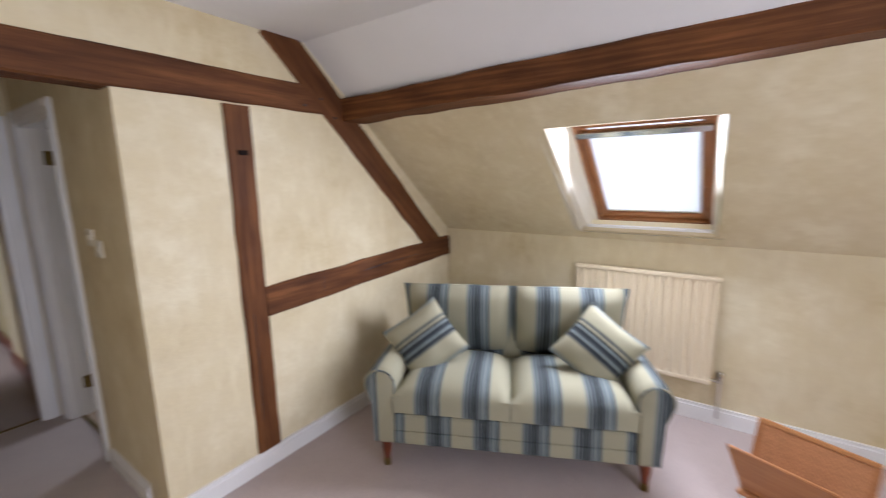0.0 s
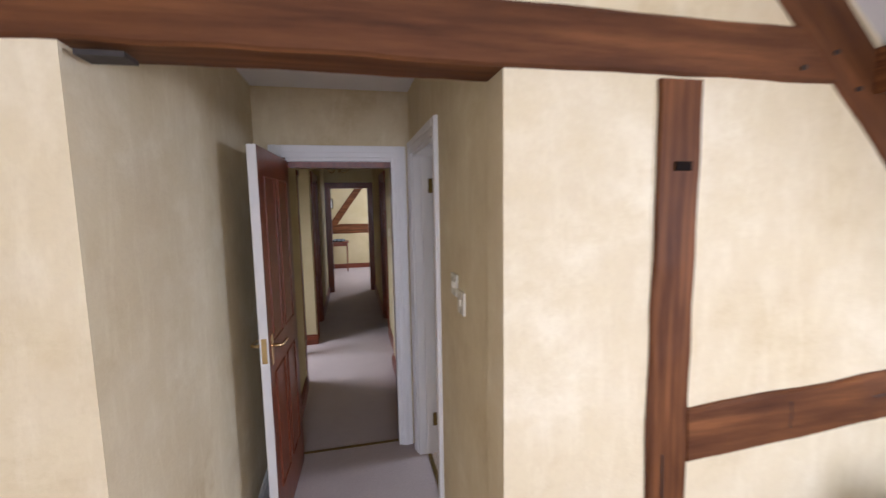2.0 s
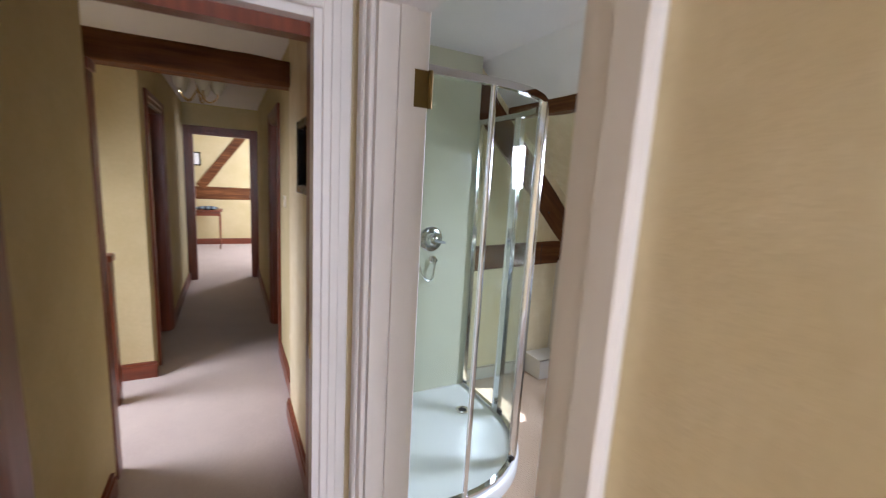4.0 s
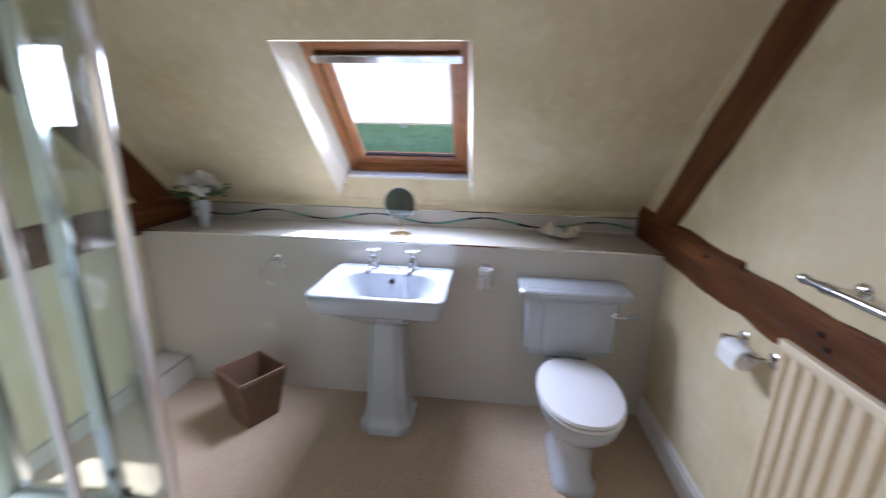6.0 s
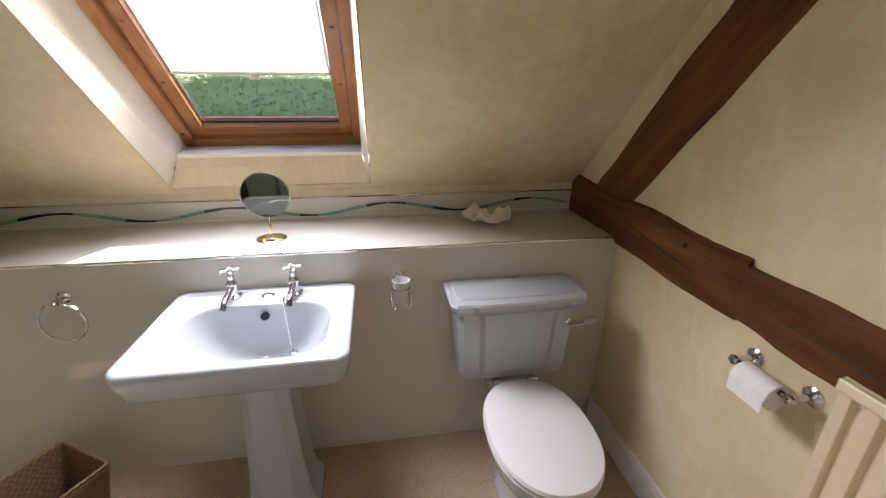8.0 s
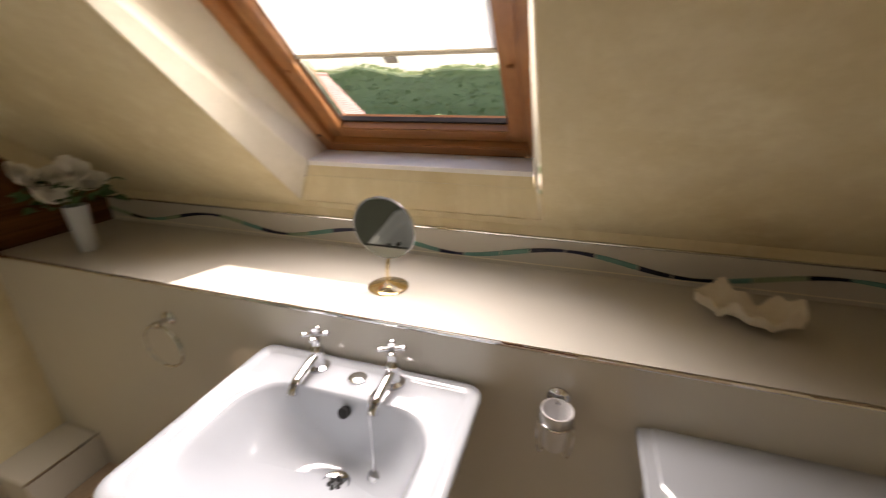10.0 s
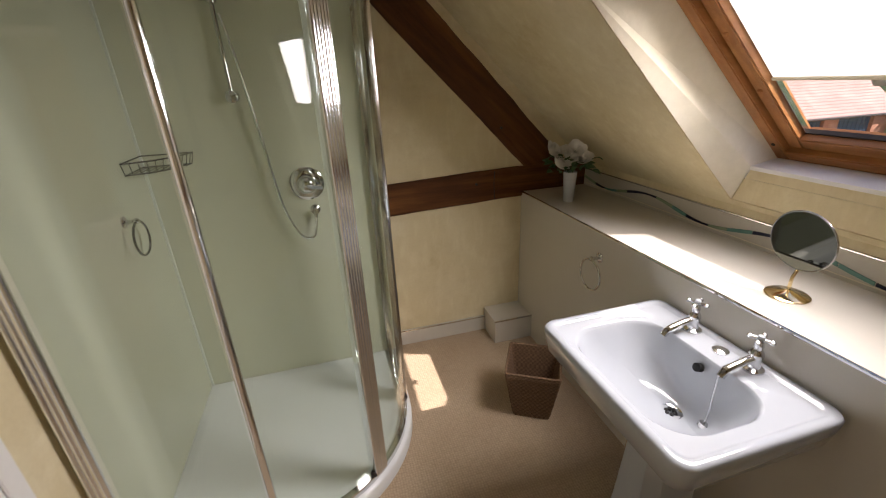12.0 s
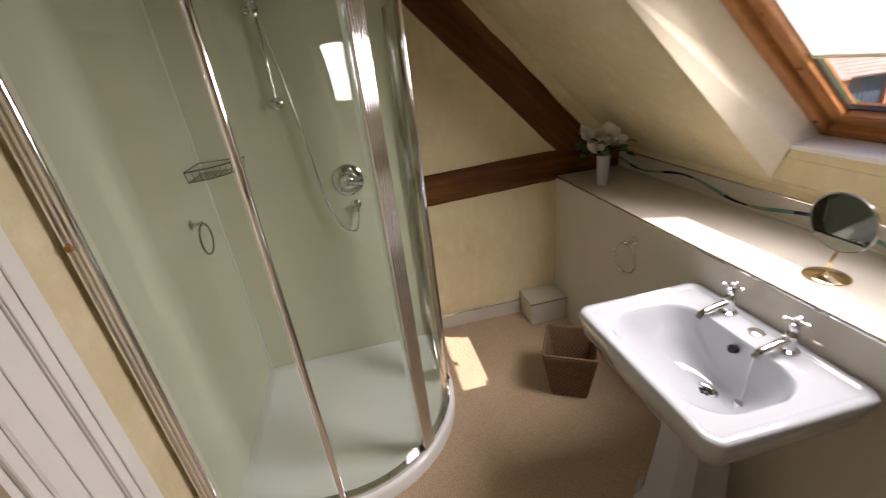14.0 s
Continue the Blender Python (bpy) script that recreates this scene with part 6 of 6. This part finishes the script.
def shower_fittings():
    root = thing("shower_mixer", "round chrome shower mixer valve with a lever", "shower mixer")
    x, y, z = 1.475, PY, 1.175
    m = Matrix.Translation((x, y, z)) @ pose(0, 0, 0, 90, 0, 0)
    part("plate", lathe([(0.085, 0), (0.085, 0.006), (0.07, 0.014), (0.05, 0.016)], 32, m), CHROME, root, smooth=True)
    part("body", lathe([(0.05, 0.01), (0.046, 0.04), (0.035, 0.055), (0.02, 0.062), (0.001, 0.064)], 26, m), CHROME, root, smooth=True)
    part("lever", tube([(x, y - 0.055, z), (x + 0.03, y - 0.066, z - 0.01), (x + 0.075, y - 0.07, z - 0.015)], 0.009, 10, smooth=4), CERAMIC, root, "white ceramic lever", smooth=True)
    part("outlet", lathe([(0.026, 0), (0.026, 0.006), (0.014, 0.012), (0.014, 0.04), (0.017, 0.045)], 18, Matrix.Translation((x + 0.02, y, z - 0.14)) @ pose(0, 0, 0, 90, 0, 0)), CHROME, root, smooth=True)
    part("elbow", tube([(x + 0.02, y - 0.035, z - 0.135), (x + 0.02, y - 0.04, z - 0.175)], 0.011, 10), CHROME, root, smooth=True)
    rail = thing("shower_riser", "chrome riser rail with a hand shower and hose", "hand shower")
    xr = 1.225
    part("rail", tube([(xr, y - 0.05, 1.58), (xr, y - 0.05, 2.08)], 0.009, 12), CHROME, rail, smooth=True)
    for zz in (1.605, 2.05):
        part("rail_bracket", lathe([(0.024, 0), (0.024, 0.008), (0.016, 0.02), (0.016, 0.05), (0.026, 0.055), (0.026, 0.07), (0.012, 0.078)], 18, Matrix.Translation((xr, y, zz)) @ pose(0, 0, 0, 90, 0, 0)), CHROME, rail, smooth=True)
    part("slider", lathe([(0.02, -0.025), (0.024, 0), (0.02, 0.025)], 16, Matrix.Translation((xr, y - 0.05, 1.995))), CHROME, rail, smooth=True)
    part("slider_knob", lathe([(0.016, 0), (0.02, 0.02), (0.012, 0.03)], 14, pose(xr - 0.02, y - 0.05, 1.995, 0, -90, 0)), CHROME, rail, smooth=True)
    hm = pose(xr + 0.015, y - 0.085, 2.07, 62, 0, 12)
    part("hand_shower", lathe([(0.012, -0.16), (0.014, -0.06), (0.018, -0.01), (0.045, 0.012), (0.05, 0.025), (0.045, 0.034), (0.001, 0.036)], 24, hm), CHROME, rail, "chrome shower head", smooth=True)
    part("hose", tube([(xr + 0.02, y - 0.06, 1.93), (xr + 0.05, y - 0.06, 1.74), (xr + 0.09, y - 0.06, 1.38), (xr + 0.12, y - 0.06, 1.10), (xr + 0.18, y - 0.06, 0.93), (xr + 0.245, y - 0.055, 0.905), (xr + 0.27, y - 0.04, 0.995)], 0.007, 8, smooth=8), ALU, rail, "coiled silver hose", smooth=True)


shower_fittings()


def soap_rack():
    root = thing("soap_rack", "silver wire corner soap basket", "soap rack")
    z = 1.325
    tri = lambda k, zz: [(PX + 0.007, PY - 0.01, zz), (PX + 0.007 + k, PY - 0.01, zz), (PX + 0.007 + k * 0.82, PY - 0.01 - k * 0.5, zz), (PX + 0.007 + k * 0.5, PY - 0.01 - k * 0.82, zz), (PX + 0.007, PY - 0.01 - k, zz)]
    part("rim", tube(tri(0.215, z + 0.05), 0.0035, 8, closed=True), STEEL, root)
    part("base_wire", tube(tri(0.20, z), 0.003, 8, closed=True), STEEL, root)
    for i in range(9):
        f = 0.02 + i * 0.022
        part("wire", tube([(PX + 0.007 + f, PY - 0.012, z), (PX + 0.007 + f, max(PY - 0.01 - 0.20, PY - 0.21 + max(0, f - 0.1) * 1.3), z)], 0.002, 6), STEEL, root)
    for i in range(12):
        a = i / 11 * math.pi / 2
        r0, r1 = 0.2 * (0.94 + 0.06 * abs(math.cos(2 * a))), 0.215
        part("wire", tube([(PX + 0.007 + r0 * math.cos(a), PY - 0.01 - r0 * math.sin(a), z), (PX + 0.007 + r1 * math.cos(a), PY - 0.01 - r1 * math.sin(a), z + 0.05)], 0.002, 6), STEEL, root)


soap_rack()
towel_ring(pose(PX, 5.42, 1.165, 0, 0, 90), "silver towel ring on the green shower panel", 0.07, STEEL)


def heater_sensor():
    root = thing("wall_sensor", "small grey plastic sensor under the purlin", "sensor", at=(2.19, 4.02, 2.04))
    part("body", B(-0.03, 0.03, -0.035, 0.035, -0.03, 0.05, 0.008, 2), GREY_PLASTIC, root)
    for i in range(4):
        part("grille_slot", B(-0.0315, -0.0295, -0.022, 0.022, -0.015 + i * 0.012, -0.01 + i * 0.012), IRON, root)


heater_sensor()


# mosaic wave along the upstand, piece by piece
def mosaic():
    parent = thing("mosaic_wave", "wavy mosaic line of sea green and navy tile", "mosaic")
    y = 2.97
    k = 0
    while y < 5.86:
        ln = (0.085, 0.105, 0.09, 0.12)[k % 4]
        bm = bmesh.new()
        n = 4
        rows = []
        for i in range(n + 1):
            yy = min(y + ln * i / n, 5.88)
            ph = 2 * math.pi * (yy - 3.175) / 0.708
            zz = 1.010 + 0.024 * math.cos(ph)
            wd = 0.0040 + 0.0040 * abs(math.sin(ph))
            rows.append([Vector((3.1905, yy, zz - wd)), Vector((3.1855, yy, zz - wd * 0.9)), Vector((3.1855, yy, zz + wd * 0.9)), Vector((3.1905, yy, zz + wd))])
        loft(bm, rows)
        ph = (y - 3.175) / 0.708 % 1
        mat = NAVY if ph > 0.84 or ph < 0.12 or 0.40 < ph < 0.58 else (SEA if k % 3 else SAGE)
        part("mosaic_piece", bm, mat, parent)
        y += ln + 0.004
        k += 1


mosaic()

# ---- outside ----
setting("ground", B(-400, 600, -500, 500, -3.4, -3.2), GRASS, "mown grass field", "ground")


setting("yard", B(13, 45, 10.5, 40, -3.199, -3.17), GRAVEL, "pale pinkish gravel yard before the outbuilding", "yard")


def hedge(name, x0, x1, y0, y1, h, seed, label, base=-3.2, step=0.35, leaf=0.30, wave=0.0):
    """A clipped hedge of many small leaf clumps round a dark core."""
    root = thing(name, label, "hedge")
    def lift(y):
        return wave * noise.noise(Vector((y * 0.13, seed, 0))) + wave * 0.4 * noise.noise(Vector((y * 0.5, seed, 3)))

    n = max(4, int((y1 - y0) / 0.8))
    rings = []
    for i in range(n + 1):
        y = y0 + 0.1 + (y1 - y0 - 0.2) * i / n
        t = base + h * 0.96 + lift(y)
        rings.append([Vector(p) for p in ((x0 + 0.15, y, base), (x0 + 0.12, y, t - 0.25), (x0 + 0.4, y, t), (x1 - 0.4, y, t), (x1 - 0.12, y, t - 0.25), (x1 - 0.15, y, base))])
    part("core", loft(bmesh.new(), rings), HEDGE, root, smooth=True)
    rnd = random.Random(seed)
    verts, faces = [], []
    count = int((y1 - y0) * (x1 - x0 + 2 * h) / step / step * 1.4)
    for _ in range(min(count, 22000)):
        u = rnd.random() * (x1 - x0 + 2 * h)
        y = rnd.uniform(y0, y1)
        if u < h:
            p = Vector((x0, y, base + u))
        elif u < h + x1 - x0:
            p = Vector((x0 + u - h, y, base + h))
        else:
            p = Vector((x1, y, base + u - h - (x1 - x0)))
        p += Vector((rnd.gauss(0, 0.12), 0, rnd.gauss(0, 0.12)))
        p.z += lift(y) * (p.z - base) / h
        q = Euler((rnd.uniform(0, 6), rnd.uniform(0, 6), rnd.uniform(0, 6))).to_matrix()
        s = leaf * rnd.uniform(0.5, 1.2)
        b = len(verts)
        verts += [p + q @ Vector(c) * s for c in ((-0.5, 0, 0), (0, -0.3, 0.08), (0.5, 0, 0), (0, 0.3, 0.08))]
        faces.append((b, b + 1, b + 2, b + 3))
    me = bpy.data.meshes.new("foliage")
    me.from_pydata(verts, [], faces)
    me.materials.append(LEAVES)
    ob = new("foliage", me)
    ob.parent = root
    tagged(ob, kind="stuff")


hedge("hedge", 17, 18.6, -14, 12.5, 1.7, 3, "clipped green garden hedge")
hedge("hedge", 30, 32.5, -40, 46, 2.4, 5, "tall green field hedge", step=0.6, leaf=0.6)
hedge("woodland", 58, 64, -110, 110, 6.8, 8, "dense green woodland edge beyond the field", step=0.62, leaf=0.62, wave=0.9)


def tree(x, y, h, seed):
    root = thing("tree", "broad green leafy field tree", "tree", "trees beyond the field", at=(x, y, -3.2))
    rnd = random.Random(seed)
    part("trunk", tube([(0, 0, 0), (0.1, 0, h * 0.2), (0, 0.1, h * 0.45), (0.15, 0, h * 0.7)], h * 0.03, 8, smooth=3), TIMBER[2], root, smooth=True)
    for k in range(5):
        a = k * 1.3 + rnd.random()
        part("limb", tube([(0, 0, h * (0.3 + 0.06 * k)), (h * 0.14 * math.cos(a), h * 0.14 * math.sin(a), h * (0.45 + 0.06 * k)), (h * 0.27 * math.cos(a), h * 0.27 * math.sin(a), h * (0.55 + 0.06 * k))], h * 0.011, 6, smooth=3), TIMBER[2], root)
    verts, faces = [], []
    clumps = [(Vector((rnd.gauss(0, h * 0.17), rnd.gauss(0, h * 0.17), h * rnd.uniform(0.38, 0.95))), h * rnd.uniform(0.08, 0.15)) for _ in range(30)]
    for c, r in clumps:
        for _ in range(70):
            d = Vector((rnd.gauss(0, 1), rnd.gauss(0, 1), rnd.gauss(0, 0.8))).normalized() * r * rnd.uniform(0.6, 1.05)
            q = Euler((rnd.uniform(0, 6), rnd.uniform(0, 6), rnd.uniform(0, 6))).to_matrix()
            s = h * 0.045 * rnd.uniform(0.6, 1.2)
            b = len(verts)
            verts += [c + d + q @ Vector(v) * s for v in ((-0.5, 0, 0), (0, -0.35, 0.1), (0.5, 0, 0), (0, 0.35, 0.1))]
            faces.append((b, b + 1, b + 2, b + 3))
    me = bpy.data.meshes.new("crown")
    me.from_pydata(verts, [], faces)
    me.materials.append(LEAVES)
    ob = new("crown", me)
    ob.parent = root


for i in range(8):
    tree(62 + (i * 37) % 23, -75 + i * 8.2, 6.5 + (i * 29) % 4, 20 + i)


def outbuilding():
    """A low tiled range of garages across the yard, its eaves towards the house."""
    root = thing("outbuilding", "brick outbuilding with a pinkish tiled roof and dark doors", "outbuilding")
    x0, x1, y0, y1, ze, g = 22.1, 30.3, 18.6, 25.6, -0.95, -3.2
    zr = ze + 0.92 * (y1 - y0) / 2
    ym = (y0 + y1) / 2
    piers = ((x0, 23.2), (25.5, 26.5), (29.0, x1))
    for a, b in piers:
        part("pier", B(a, b, y0 + 0.25, y0 + 0.7, g, ze + 0.05), BRICK, root, "soft red brick pier")
    for a, b in ((23.2, 25.5), (26.5, 29.0)):
        d = part("garage_door", B(a, b, y0 + 0.42, y0 + 0.50, g, ze - 0.06), DOOR_GREY, root, "blue grey boarded door")
        n = 8
        for i in range(n):
            w = (b - a) / n
            part("board", B(a + w * i + 0.02, a + w * (i + 1) - 0.02, y0 + 0.40, y0 + 0.42, g + 0.1, ze - 0.15), DOOR_GREY, d)
    part("lintel", B(x0, x1, y0 + 0.28, y0 + 0.48, ze - 0.06, ze + 0.1), DOOR_GREY, root, "dark painted lintel board")
    for x, k in ((x0, 0), (x1 - 0.25, 1)):
        part("gable_wall", prism([(y0 + 0.7, g), (y1 - 0.3, g), (y1 - 0.3, ze), (ym, zr - 0.15), (y0 + 0.5, ze)], "x", x, x + 0.25), BRICK, root, "soft red brick gable wall")
    part("rear_wall", B(x0 + 0.25, x1 - 0.25, y1 - 0.5, y1 - 0.3, g, ze), BRICK, root)
    rows = 24
    for side in (0, 1):
        for i in range(rows):
            f0, f1 = i / rows, (i + 1.15) / rows
            ya, yb = y0 + (ym - y0) * f0, y0 + (ym - y0) * min(f1, 1)
            za, zb = ze + (zr - ze) * f0, ze + (zr - ze) * min(f1, 1)
            if side:
                ya, yb = y0 + y1 - ya, y0 + y1 - yb
            bm = prism([(ya, za + 0.05), (yb, zb + 0.012), (yb, zb - 0.03), (ya, za)], "x", x0 - 0.15, x1 + 0.15)
            part("tile_course", bm, ROOF_TILE, root)
    part("ridge", tube([(x0 - 0.15, ym, zr + 0.02), (x1 + 0.15, ym, zr + 0.02)], 0.13, 8), ROOF_TILE, root)
    part("gutter", tube([(x0 - 0.1, y0 - 0.06, ze - 0.02), (x1 + 0.1, y0 - 0.06, ze - 0.02)], 0.06, 8), IRON, root, "dark gutter")


outbuilding()


def shed():
    root = thing("shed", "brown weatherboarded shed with a tiled roof", "shed")
    x0, x1, y0, y1, g, ze = 18.0, 20.6, 17.2, 20.2, -3.2, -0.7
    part("wall", B(x0 + 0.03, x1 - 0.03, y0 + 0.03, y1 - 0.03, g, ze), BOARDS, root)
    for i in range(11):
        z = g + 0.1 + i * 0.22
        part("weatherboard", B(x0, x1, y0 - 0.01, y0 + 0.03, z, z + 0.19), BOARDS, root)
        part("weatherboard", B(x1 - 0.03, x1 + 0.01, y0 + 0.03, y1, z, z + 0.19), BOARDS, root)
    ym = (y0 + y1) / 2
    for k in (0, 1):
        ya = y0 - 0.15 if k == 0 else y1 + 0.15
        part("roof_slope", prism([(ya, ze - 0.05), (ym, ze + 1.0), (ym, ze + 1.08), (ya, ze + 0.03)], "x", x0 - 0.1, x1 + 0.1), ROOF_TILE, root)


shed()


def shrub(x, y, h, seed):
    root = thing("shrub", "rounded green garden shrub beside the outbuilding", "shrub", "shrubs in the yard", at=(x, y, -3.2))
    rnd = random.Random(seed)
    for k in range(4):
        a = k * 1.6
        part("stem", tube([(0, 0, 0), (0.12 * math.cos(a), 0.12 * math.sin(a), h * 0.4), (0.25 * math.cos(a), 0.25 * math.sin(a), h * 0.75)], 0.03, 6, smooth=3), TIMBER[2], root)
    verts, faces = [], []
    for _ in range(900):
        d = Vector((rnd.gauss(0, 1), rnd.gauss(0, 1), rnd.gauss(0, 1))).normalized() * rnd.uniform(0.5, 1.05)
        p = Vector((d.x * h * 0.36, d.y * h * 0.36, h * 0.55 + d.z * h * 0.45))
        q = Euler((rnd.uniform(0, 6), rnd.uniform(0, 6), rnd.uniform(0, 6))).to_matrix()
        b = len(verts)
        verts += [p + q @ Vector(v) * 0.16 for v in ((-0.5, 0, 0), (0, -0.35, 0.1), (0.5, 0, 0), (0, 0.35, 0.1))]
        faces.append((b, b + 1, b + 2, b + 3))
    me = bpy.data.meshes.new("crown")
    me.from_pydata(verts, [], faces)
    me.materials.append(LEAVES)
    ob = new("crown", me)
    ob.parent = root


shrub(26.3, 18.2, 1.25, 61)
shrub(22.3, 18.0, 1.5, 62)
